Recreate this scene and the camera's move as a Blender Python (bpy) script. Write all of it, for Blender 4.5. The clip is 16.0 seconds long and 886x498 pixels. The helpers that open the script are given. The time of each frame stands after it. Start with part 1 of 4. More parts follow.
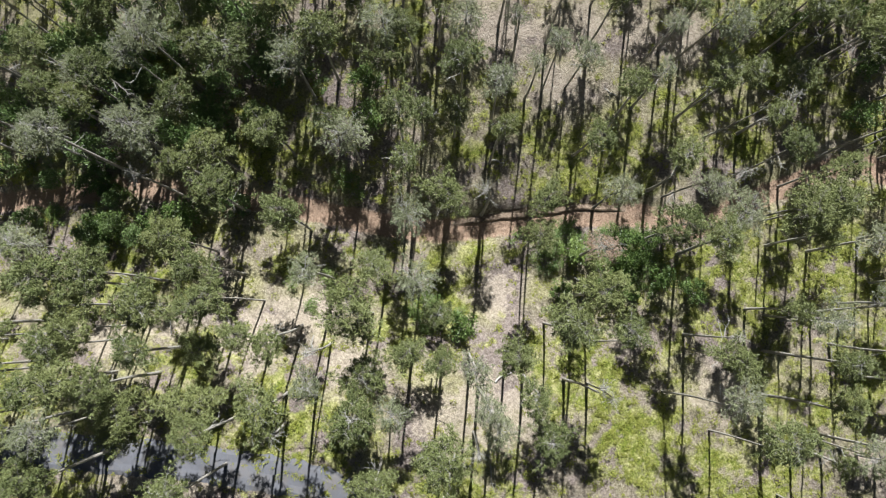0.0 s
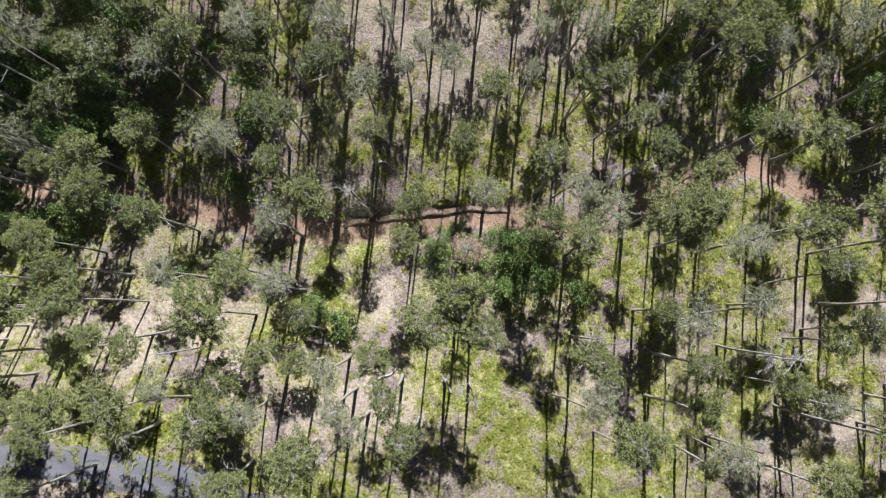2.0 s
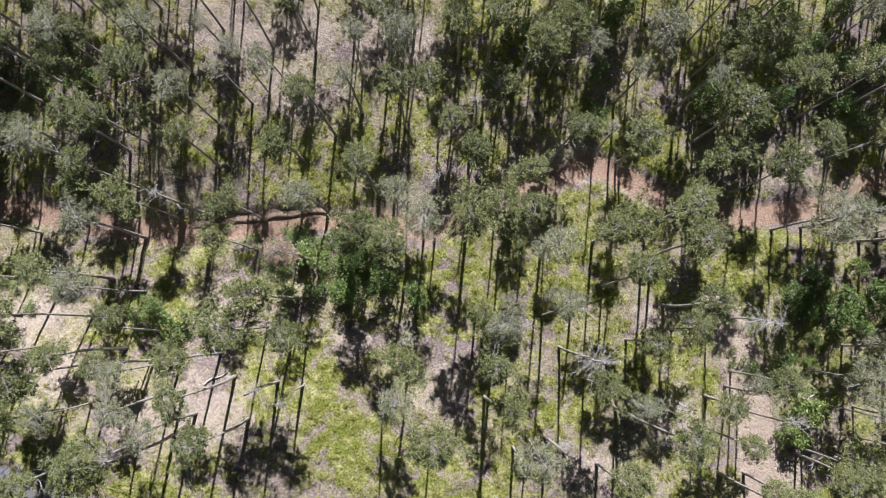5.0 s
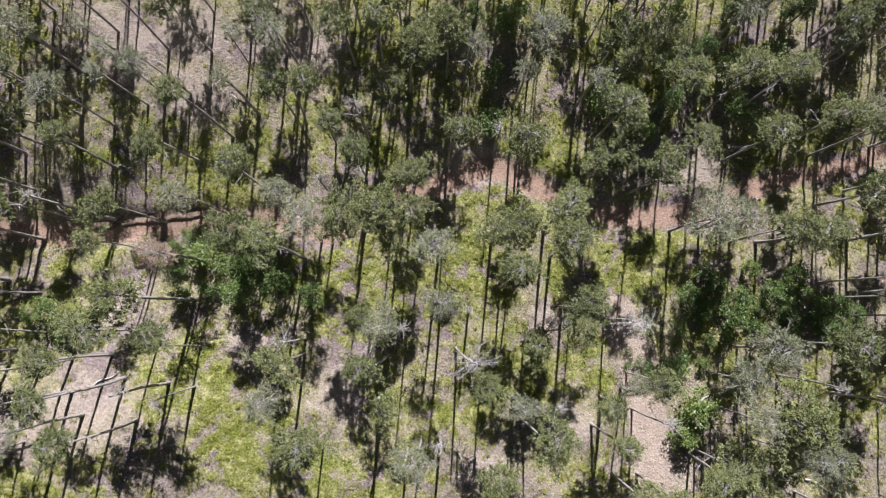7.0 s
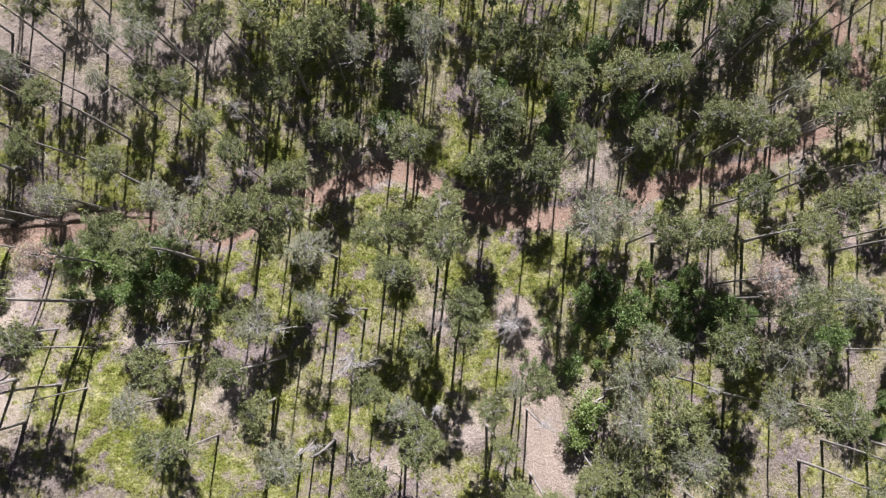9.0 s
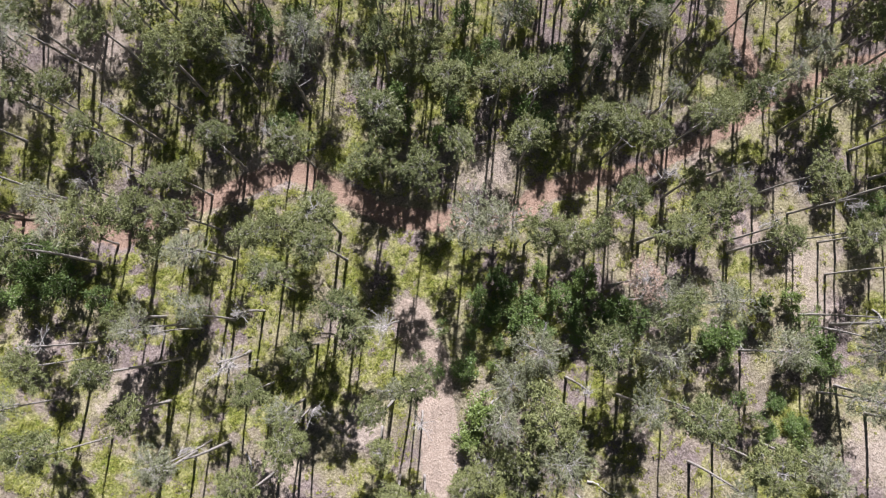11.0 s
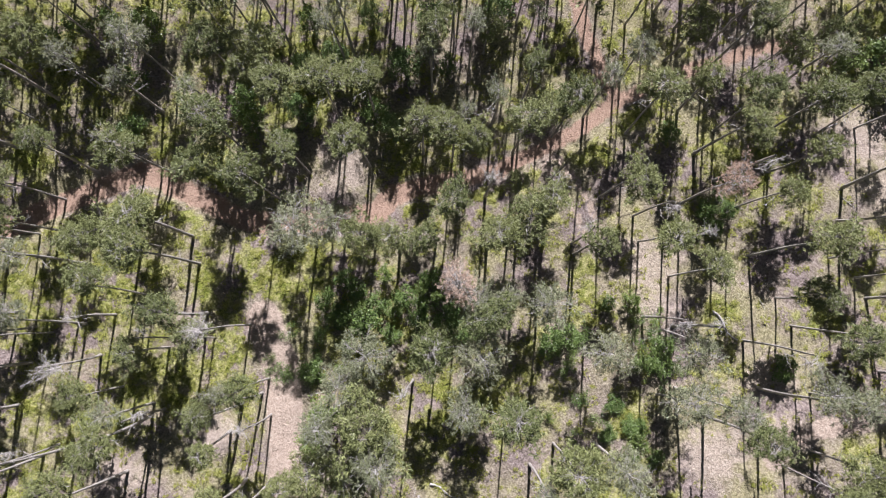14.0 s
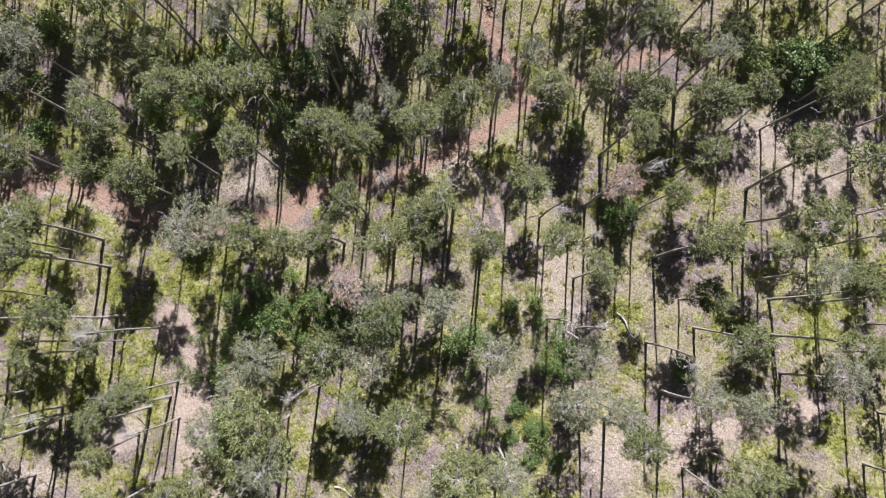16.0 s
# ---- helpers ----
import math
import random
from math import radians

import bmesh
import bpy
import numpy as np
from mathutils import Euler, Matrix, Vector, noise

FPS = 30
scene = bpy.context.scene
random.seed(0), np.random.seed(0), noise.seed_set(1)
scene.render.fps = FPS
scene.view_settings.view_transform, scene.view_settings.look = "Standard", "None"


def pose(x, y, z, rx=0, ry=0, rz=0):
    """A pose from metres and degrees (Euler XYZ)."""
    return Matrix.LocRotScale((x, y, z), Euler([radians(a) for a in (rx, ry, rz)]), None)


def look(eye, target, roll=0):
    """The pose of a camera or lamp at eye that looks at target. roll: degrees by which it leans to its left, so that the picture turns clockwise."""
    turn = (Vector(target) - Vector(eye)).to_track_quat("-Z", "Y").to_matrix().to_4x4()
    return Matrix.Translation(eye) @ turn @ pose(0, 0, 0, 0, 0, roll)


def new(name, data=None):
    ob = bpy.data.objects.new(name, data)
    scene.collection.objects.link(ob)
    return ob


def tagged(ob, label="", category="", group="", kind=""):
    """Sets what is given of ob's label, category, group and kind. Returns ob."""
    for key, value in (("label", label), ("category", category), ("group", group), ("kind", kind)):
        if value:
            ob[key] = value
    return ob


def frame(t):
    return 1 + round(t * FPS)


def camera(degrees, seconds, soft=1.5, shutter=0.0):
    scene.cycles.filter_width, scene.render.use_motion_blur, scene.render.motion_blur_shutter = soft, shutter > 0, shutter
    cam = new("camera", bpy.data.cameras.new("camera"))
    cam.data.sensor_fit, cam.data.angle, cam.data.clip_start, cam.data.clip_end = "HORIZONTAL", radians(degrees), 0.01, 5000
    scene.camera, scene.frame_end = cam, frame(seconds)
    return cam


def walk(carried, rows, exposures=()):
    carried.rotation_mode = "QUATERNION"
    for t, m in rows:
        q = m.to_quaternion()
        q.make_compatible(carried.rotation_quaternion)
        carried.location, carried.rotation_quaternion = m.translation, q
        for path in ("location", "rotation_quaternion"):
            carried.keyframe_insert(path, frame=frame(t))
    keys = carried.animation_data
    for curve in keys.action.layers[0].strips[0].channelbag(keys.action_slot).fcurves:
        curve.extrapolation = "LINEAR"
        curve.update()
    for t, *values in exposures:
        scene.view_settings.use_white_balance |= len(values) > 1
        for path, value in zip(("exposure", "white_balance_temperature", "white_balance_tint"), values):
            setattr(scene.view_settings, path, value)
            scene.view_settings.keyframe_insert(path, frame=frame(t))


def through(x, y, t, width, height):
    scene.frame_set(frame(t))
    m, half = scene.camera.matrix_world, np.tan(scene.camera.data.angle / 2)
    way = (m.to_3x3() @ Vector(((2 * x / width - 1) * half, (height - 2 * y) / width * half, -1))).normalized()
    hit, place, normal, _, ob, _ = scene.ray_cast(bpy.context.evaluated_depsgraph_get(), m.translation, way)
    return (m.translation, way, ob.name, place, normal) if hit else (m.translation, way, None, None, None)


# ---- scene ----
cam = camera(70.8, 16.0, soft=1.22)
# seconds, x, y, z, tilt forward from straight down, lean, turn
ROWS = [
    (0.0, 0.000, -0.433, 60.435, 5.80, 0.00, -0.052),
    (1.0, 5.154, -0.386, 60.527, 5.80, 0.00, -0.014),
    (2.0, 10.133, -0.336, 60.613, 5.80, 0.00, 0.014),
    (3.0, 14.989, -0.285, 60.693, 5.80, 0.00, 0.034),
    (4.0, 19.766, -0.232, 60.767, 5.80, 0.00, 0.045),
    (5.0, 24.500, -0.177, 60.834, 5.80, 0.00, 0.047),
    (6.0, 29.218, -0.120, 60.896, 5.80, 0.00, 0.040),
    (7.0, 33.938, -0.061, 60.951, 5.80, 0.00, 0.025),
    (8.0, 38.667, 0.000, 61.000, 5.80, 0.00, 0.000),
    (9.0, 43.407, 0.063, 61.043, 5.80, 0.00, -0.034),
    (10.0, 48.148, 0.128, 61.079, 5.80, 0.00, -0.076),
    (11.0, 52.872, 0.194, 61.110, 5.80, 0.00, -0.127),
    (12.0, 57.553, 0.263, 61.134, 5.80, 0.00, -0.187),
    (13.0, 62.156, 0.333, 61.152, 5.80, 0.00, -0.257),
    (14.0, 66.634, 0.406, 61.164, 5.80, 0.00, -0.335),
    (15.0, 70.937, 0.480, 61.170, 5.80, 0.00, -0.421),
    (16.0, 75.000, 0.556, 61.169, 5.80, 0.00, -0.517),
]
# the film's own camera turns from greenish to pinker and a little brighter on the way: seconds, stops, kelvin, tint
TONES = [(0.0, 1.10, 6270, 4), (2.0, 1.10, 6210, 9), (4.0, 1.08, 6150, 14), (8.0, 1.08, 6110, 18), (12.0, 1.16, 6130, 19), (16.0, 1.18, 6130, 19)]
walk(cam, [(t, pose(x, y, z, tilt, lean, turn)) for t, x, y, z, tilt, lean, turn in ROWS], TONES)

# ---- light ----
SUN_HEIGHT, SUN_TURN = radians(40.0), radians(5.5)   # above the horizon; from +y towards +x
world = bpy.data.worlds.new("sky")
scene.world = world
world.use_nodes = True
wn = world.node_tree
sky = wn.nodes.new("ShaderNodeTexSky")
sky.sky_type = "NISHITA"
sky.sun_disc = False
sky.sun_elevation, sky.sun_rotation = SUN_HEIGHT, SUN_TURN
wn.links.new(sky.outputs["Color"], wn.nodes["Background"].inputs["Color"])
wn.nodes["Background"].inputs["Strength"].default_value = 0.0115
sun = new("sun", bpy.data.lights.new("sun", "SUN"))
sun.data.energy, sun.data.angle, sun.data.color = 5.0, radians(0.55), (1.0, 0.965, 0.925)
sun.matrix_world = look((40 + 200 * math.cos(SUN_HEIGHT) * math.sin(SUN_TURN), 200 * math.cos(SUN_HEIGHT) * math.cos(SUN_TURN), 200 * math.sin(SUN_HEIGHT)), (40, 0, 0))


# ---- materials ----
def material(name, rough=0.8, spec=0.3):
    m = bpy.data.materials.new(name)
    m.use_nodes = True
    b = m.node_tree.nodes["Principled BSDF"]
    b.inputs["Roughness"].default_value = rough
    b.inputs["Specular IOR Level"].default_value = spec
    return m, m.node_tree, b


def noise_node(nt, scale, detail=4.0, rough=0.6, coord=None):
    n = nt.nodes.new("ShaderNodeTexNoise")
    n.inputs["Scale"].default_value, n.inputs["Detail"].default_value, n.inputs["Roughness"].default_value = scale, detail, rough
    if coord is not None:
        nt.links.new(coord, n.inputs["Vector"])
    return n.outputs["Fac"]


def ramp_node(nt, fac, stops):
    r = nt.nodes.new("ShaderNodeValToRGB")
    e = r.color_ramp.elements
    while len(e) < len(stops):
        e.new(0.5)
    for el, (p, c) in zip(e, stops):
        el.position, el.color = p, (*c, 1) if len(c) == 3 else c
    nt.links.new(fac, r.inputs["Fac"])
    return r.outputs["Color"]


def mix_node(nt, fac, a, b, how="MIX"):
    n = nt.nodes.new("ShaderNodeMix")
    n.data_type, n.blend_type = "RGBA", how
    for key, v in ((0, fac), (6, a), (7, b)):
        if hasattr(v, "links"):
            nt.links.new(v, n.inputs[key])
        else:
            n.inputs[key].default_value = v if key == 0 else (*v, 1)
    return n.outputs[2]


def math_node(nt, op, a, b=0.5, clamp=False):
    n = nt.nodes.new("ShaderNodeMath")
    n.operation, n.use_clamp = op, clamp
    for i, v in enumerate((a, b)):
        if hasattr(v, "links"):
            nt.links.new(v, n.inputs[i])
        else:
            n.inputs[i].default_value = v
    return n.outputs[0]


def bump(nt, b, height, strength, distance):
    n = nt.nodes.new("ShaderNodeBump")
    n.inputs["Strength"].default_value, n.inputs["Distance"].default_value = strength, distance
    nt.links.new(height, n.inputs["Height"])
    nt.links.new(n.outputs["Normal"], b.inputs["Normal"])


def coords(nt):
    return nt.nodes.new("ShaderNodeTexCoord").outputs["Object"]


def ground_material():
    m, nt, b = material("forest_floor", 0.95, 0.1)
    c = coords(nt)

    def mask(name):
        a = nt.nodes.new("ShaderNodeAttribute")
        a.attribute_name = name
        return a.outputs["Fac"]
    fine, mid, broad = noise_node(nt, 5.0, 6, 0.7, c), noise_node(nt, 1.1, 5, 0.65, c), noise_node(nt, 0.22, 3, 0.5, c)
    speck = noise_node(nt, 16.0, 3, 0.7, c)
    litter = ramp_node(nt, fine, [(0.3, (0.085, 0.068, 0.06)), (0.5, (0.215, 0.175, 0.162)), (0.72, (0.4, 0.345, 0.325))])
    sand = ramp_node(nt, fine, [(0.25, (0.22, 0.178, 0.145)), (0.5, (0.385, 0.325, 0.27)), (0.75, (0.54, 0.475, 0.4))])
    red = ramp_node(nt, fine, [(0.25, (0.22, 0.145, 0.105)), (0.5, (0.34, 0.237, 0.178)), (0.75, (0.43, 0.32, 0.255))])
    dry = ramp_node(nt, fine, [(0.3, (0.12, 0.115, 0.042)), (0.5, (0.31, 0.3, 0.13)), (0.72, (0.52, 0.5, 0.27))])
    green = ramp_node(nt, fine, [(0.3, (0.035, 0.048, 0.009)), (0.5, (0.14, 0.165, 0.03)), (0.72, (0.29, 0.315, 0.075))])

    def edge(name, soft=0.9):
        a = math_node(nt, "ADD", mask(name), math_node(nt, "MULTIPLY", math_node(nt, "SUBTRACT", mid, 0.5), soft))
        return ramp_node(nt, a, [(0.42, (0, 0, 0)), (0.62, (1, 1, 1))])
    col = mix_node(nt, ramp_node(nt, broad, [(0.4, (0, 0, 0)), (0.6, (1, 1, 1))]), litter, mix_node(nt, 0.6, litter, dry))
    mott = noise_node(nt, 0.75, 5, 0.7, c)
    col = mix_node(nt, ramp_node(nt, mott, [(0.53, (0, 0, 0)), (0.7, (0.6, 0.6, 0.6))]), col, ramp_node(nt, fine, [(0.35, (0.045, 0.04, 0.032)), (0.7, (0.17, 0.14, 0.115))]))
    col = mix_node(nt, ramp_node(nt, mott, [(0.3, (0.6, 0.6, 0.6)), (0.45, (0, 0, 0))]), col, ramp_node(nt, speck, [(0.35, (0.22, 0.172, 0.145)), (0.65, (0.46, 0.385, 0.335))]))
    col = mix_node(nt, math_node(nt, "MULTIPLY", edge("sandy", 1.9), 0.75), col, sand)
    col = mix_node(nt, edge("grassy", 1.3), col, mix_node(nt, ramp_node(nt, mid, [(0.46, (0, 0, 0)), (0.62, (1, 1, 1))]), green, dry))
    col = mix_node(nt, edge("track", 0.9), col, red)
    col = mix_node(nt, edge("lane", 0.9), col, mix_node(nt, 0.25, sand, red))
    twigs = ramp_node(nt, speck, [(0.62, (0, 0, 0)), (0.7, (1, 1, 1))])
    col = mix_node(nt, math_node(nt, "MULTIPLY", twigs, 0.45), col, (0.12, 0.09, 0.07))
    nt.links.new(col, b.inputs["Base Color"])
    bump(nt, b, math_node(nt, "ADD", math_node(nt, "ADD", fine, mid), math_node(nt, "MULTIPLY", speck, 0.5)), 0.8, 0.22)
    return m


def foliage_material(name, dark, lightc, tip, rough=0.55, spec=0.35, through=0.25):
    """Leaves or needles: a hue of its own for each tree, and for each needle or leaf within it."""
    m, nt, b = material(name, rough, spec)
    info = nt.nodes.new("ShaderNodeObjectInfo").outputs["Random"]
    isl = nt.nodes.new("ShaderNodeNewGeometry").outputs["Random Per Island"]
    n = noise_node(nt, 2.4, 3, 0.6, coords(nt))
    base = mix_node(nt, info, dark, lightc)
    patch = math_node(nt, "MULTIPLY", math_node(nt, "SUBTRACT", n, 0.4), 1.9, True)
    col = mix_node(nt, math_node(nt, "ADD", math_node(nt, "MULTIPLY", isl, 0.22), math_node(nt, "MULTIPLY", patch, 0.45), True), base, tip)
    nt.links.new(col, b.inputs["Base Color"])
    t = nt.nodes.new("ShaderNodeBsdfTranslucent")
    nt.links.new(col, t.inputs["Color"])
    s = nt.nodes.new("ShaderNodeMixShader")
    s.inputs[0].default_value = through
    nt.links.new(b.outputs[0], s.inputs[1])
    nt.links.new(t.outputs[0], s.inputs[2])
    nt.links.new(s.outputs[0], nt.nodes["Material Output"].inputs["Surface"])
    return m


def bark_material(name, a, bcol, c):
    m, nt, b = material(name, 0.9, 0.15)
    co = coords(nt)
    mp = nt.nodes.new("ShaderNodeMapping")
    mp.inputs["Scale"].default_value = (1, 1, 0.25)
    nt.links.new(co, mp.inputs["Vector"])
    f = noise_node(nt, 22, 5, 0.7, mp.outputs[0])
    g = noise_node(nt, 1.2, 3, 0.5, co)
    info = nt.nodes.new("ShaderNodeObjectInfo").outputs["Random"]
    col = ramp_node(nt, f, [(0.3, a), (0.5, bcol), (0.72, c)])
    col = mix_node(nt, math_node(nt, "MULTIPLY", info, 0.4), col, mix_node(nt, g, a, c))
    nt.links.new(col, b.inputs["Base Color"])
    bump(nt, b, f, 0.8, 0.02)
    return m


def road_material():
    m, nt, b = material("worn_asphalt", 0.9, 0.2)
    c = coords(nt)
    f, g = noise_node(nt, 30, 4, 0.7, c), noise_node(nt, 0.8, 4, 0.6, c)
    col = ramp_node(nt, f, [(0.3, (0.075, 0.077, 0.092)), (0.6, (0.145, 0.147, 0.172))])
    col = mix_node(nt, ramp_node(nt, g, [(0.45, (0, 0, 0)), (0.7, (0.5, 0.5, 0.5))]), col, (0.16, 0.135, 0.11))
    nt.links.new(col, b.inputs["Base Color"])
    bump(nt, b, f, 0.4, 0.01)
    return m


def earth_material():
    m, nt, b = material("bare_earth", 0.95, 0.1)
    c = coords(nt)
    f = noise_node(nt, 6, 6, 0.7, c)
    nt.links.new(ramp_node(nt, f, [(0.3, (0.09, 0.065, 0.05)), (0.5, (0.2, 0.15, 0.115)), (0.72, (0.36, 0.29, 0.235))]), b.inputs["Base Color"])
    bump(nt, b, f, 0.8, 0.08)
    return m


GROUND, ASPHALT, EARTH = ground_material(), road_material(), earth_material()
NEEDLES = foliage_material("pine_needles", (0.07, 0.096, 0.03), (0.16, 0.182, 0.066), (0.41, 0.43, 0.2), 0.5, 0.35, 0.1)
GREY_NEEDLES = foliage_material("thin_pine_needles", (0.13, 0.152, 0.076), (0.205, 0.22, 0.122), (0.43, 0.44, 0.31), 0.5, 0.35, 0.14)
BROWN_NEEDLES = foliage_material("dead_pine_needles", (0.36, 0.25, 0.185), (0.44, 0.33, 0.26), (0.56, 0.46, 0.385), 0.6, 0.3, 0.2)
LEAVES = foliage_material("dark_leaves", (0.05, 0.095, 0.025), (0.1, 0.16, 0.04), (0.3, 0.4, 0.125), 0.45, 0.4, 0.28)
BRIGHT_LEAVES = foliage_material("bright_leaves", (0.1, 0.155, 0.036), (0.15, 0.21, 0.052), (0.32, 0.4, 0.14), 0.42, 0.45, 0.3)
OLIVE_LEAVES = foliage_material("olive_leaves", (0.085, 0.145, 0.042), (0.14, 0.2, 0.07), (0.31, 0.4, 0.18), 0.42, 0.45, 0.3)
GRASS = foliage_material("grass_blades", (0.18, 0.2, 0.034), (0.27, 0.29, 0.06), (0.52, 0.51, 0.21), 0.8, 0.1, 0.4)
SHRUBLETS = foliage_material("shrublet_leaves", (0.125, 0.16, 0.026), (0.22, 0.24, 0.045), (0.46, 0.47, 0.16), 0.6, 0.2, 0.35)
BARK = bark_material("pine_bark", (0.15, 0.135, 0.125), (0.31, 0.29, 0.265), (0.44, 0.42, 0.40))
BOUGH_BARK = bark_material("pine_limbs", (0.08, 0.073, 0.065), (0.17, 0.16, 0.145), (0.27, 0.26, 0.24))
TWIGS = bark_material("grey_twigs", (0.15, 0.14, 0.13), (0.31, 0.295, 0.28), (0.50, 0.485, 0.47))
DEADWOOD = bark_material("bleached_deadwood", (0.23, 0.215, 0.205), (0.39, 0.37, 0.355), (0.54, 0.52, 0.505))

# ---- plan of the ground ----
GRASSY = [
    (16.3, -10.9, 5.5, 5.5), (24.5, -13.6, 4.1, 3.6), (8.9, 15.8, 3, 4.5), (2.8, 14.2, 3, 2), (28, 15.3, 3.1, 3.1), (-13.7, 3.6, 2.9, 1.5),
    (28.8, 3.3, 2.1, 3.1), (36.2, 2.8, 2.6, 2.6), (28.6, -7.9, 3.1, 3.1), (20.4, -3.8, 2.1, 3.1), (36.9, 10.2, 3.1, 2.1), (36.3, 5.9, 3.7, 3.1),
    (36.4, 0.7, 3.2, 2.6), (44.3, 4.4, 3.2, 2.1), (47.8, -4.5, 2.6, 2.6), (15.1, -11.9, 4.5, 3.5), (23.1, -14.7, 3.1, 2), (33.8, -8.5, 2.6, 2.1),
]
GRASSY += [
    (37.2, 10, 3.7, 2.1), (39, 1.5, 2.6, 2.1), (48, -3.7, 2.1, 3.2), (83.5, 18.2, 2.5, 2), (80.5, 14.6, 3, 1.5), (82.5, -8.8, 2.5, 3),
    (47.9, -6.3, 2.1, 4.7), (44.1, 2.5, 2.6, 3.2), (39.5, 4.6, 2.1, 2.1), (99.1, 0, 2.9, 2.9), (106.6, -1, 2.4, 2.9), (107.4, -9.3, 3.8, 2.9),
    (90.5, 0.1, 2, 2.5), (47.7, -2.7, 1.6, 3.2), (44.1, 7.3, 2.1, 2.6), (100.5, -9.3, 2.9, 2.9),
]
SANDY = [
    (-23.3, -1.2, 2.4, 1.4), (-28.4, -2.6, 1.9, 1.9), (-11.6, -0.7, 3.9, 2.9), (-7.5, -5.3, 2.8, 2.4), (-0.2, -8.9, 2.8, 2.4), (-16, -3, 2.4, 2.8),
    (4.7, 1.2, 2, 2.5), (4.8, 24.1, 4.4, 3.4), (17.7, 24.7, 2, 3), (11, 19.9, 3, 3), (22, 9, 2.6, 1.5), (-21.1, -13.3, 5.5, 1.4),
    (36.3, 13.9, 3.6, 2.1), (43.2, -0.9, 1.6, 1.6), (37.5, -14, 3.1, 2.1), (53.6, -13.9, 3.1, 3.1), (16.3, -2.9, 2, 1.3), (4.7, -8.7, 4.8, 3.4),
]
SANDY += [
    (11.4, 25.1, 4.4, 2.9), (24.3, -7.4, 2.6, 3.1), (89, -11.4, 2.9, 2.9), (45.5, -10.2, 3.1, 2.1), (85.1, 0.3, 2.5, 2.5), (22, 23.9, 3, 3),
    (102.6, 15.5, 3.4, 3.4), (106.9, 10.9, 3.4, 2.5), (94.4, -5.7, 2.4, 2.9), (94.9, -10.2, 2.9, 2.4), (110.4, 15.5, 3, 2), (57.5, 13.5, 2.6, 2.6),
    (84.8, 4.1, 3, 3),
]
SPUR = [(82.7, 19.5), (86.2, 21), (90.3, 22.4), (94.3, 23.6), (98.4, 24.3)]
RUTS = [(76.7, 14), (78.2, 11.9), (79.2, 9.8), (80.4, 7.2)]
LANE = [(50, -0.1), (51.6, -4.2), (52.2, -7.2), (52.5, -11.2), (52.8, -16), (52.8, -19.7)]
PATH = [(93.8, -12), (95.8, -10.2), (98.6, -9.3), (102.3, -8.8), (105.8, -7.5)]
BANK = [(0.8, 7.4), (3.3, 7.7), (6.1, 8.2), (8.9, 8.6), (11.5, 8.8), (15.1, 8.9), (17.2, 8.8)]
ROAD = [(-46, -10), (-35.7, -11), (-26.7, -11.5), (-19.9, -11.9), (-10.7, -13.3), (-6.3, -15.1), (-1.1, -18.2)]
TRACK = [(-48, 10.4), (-35.4, 10.6), (-29.4, 11.2), (-20, 10.2), (-14, 9.2), (-9, 8.2), (-4.1, 7.3), (0.3, 7), (5.8, 7.6), (12.5, 8.4), (17.8, 8.5), (23.2, 7.2), (30, 10.4), (38, 13.6), (39.5, 13.4), (48, 9.1), (52.7, 8.7), (60.5, 9.7), (62.1, 11.4), (66.8, 12.5), (71.4, 13.3), (75.5, 15), (79.6, 17.3), (82.7, 19.5), (81.2, 22.7), (79.7, 26.4), (78.7, 30.5)]


def near_line(pts, x, y):
    """The distance of each place from a line of points."""
    best = np.full(x.shape, 1e9)
    for (ax, ay), (bx, by) in zip(pts[:-1], pts[1:]):
        dx, dy = bx - ax, by - ay
        s = np.clip(((x - ax) * dx + (y - ay) * dy) / (dx * dx + dy * dy), 0, 1)
        best = np.minimum(best, np.hypot(x - ax - s * dx, y - ay - s * dy))
    return best


def smooth(d, inner, outer):
    s = np.clip((outer - d) / (outer - inner), 0, 1)
    return s * s * (3 - 2 * s)


def waves(x, y):
    """Small uneven swells of the ground."""
    return (0.10 * np.sin(x * 0.83 + 1.3 * np.sin(y * 0.41)) * np.sin(y * 0.77 + 0.9 * np.sin(x * 0.37))
            + 0.05 * np.sin(x * 2.1 + y * 1.3) * np.sin(y * 2.6 - x * 0.7))


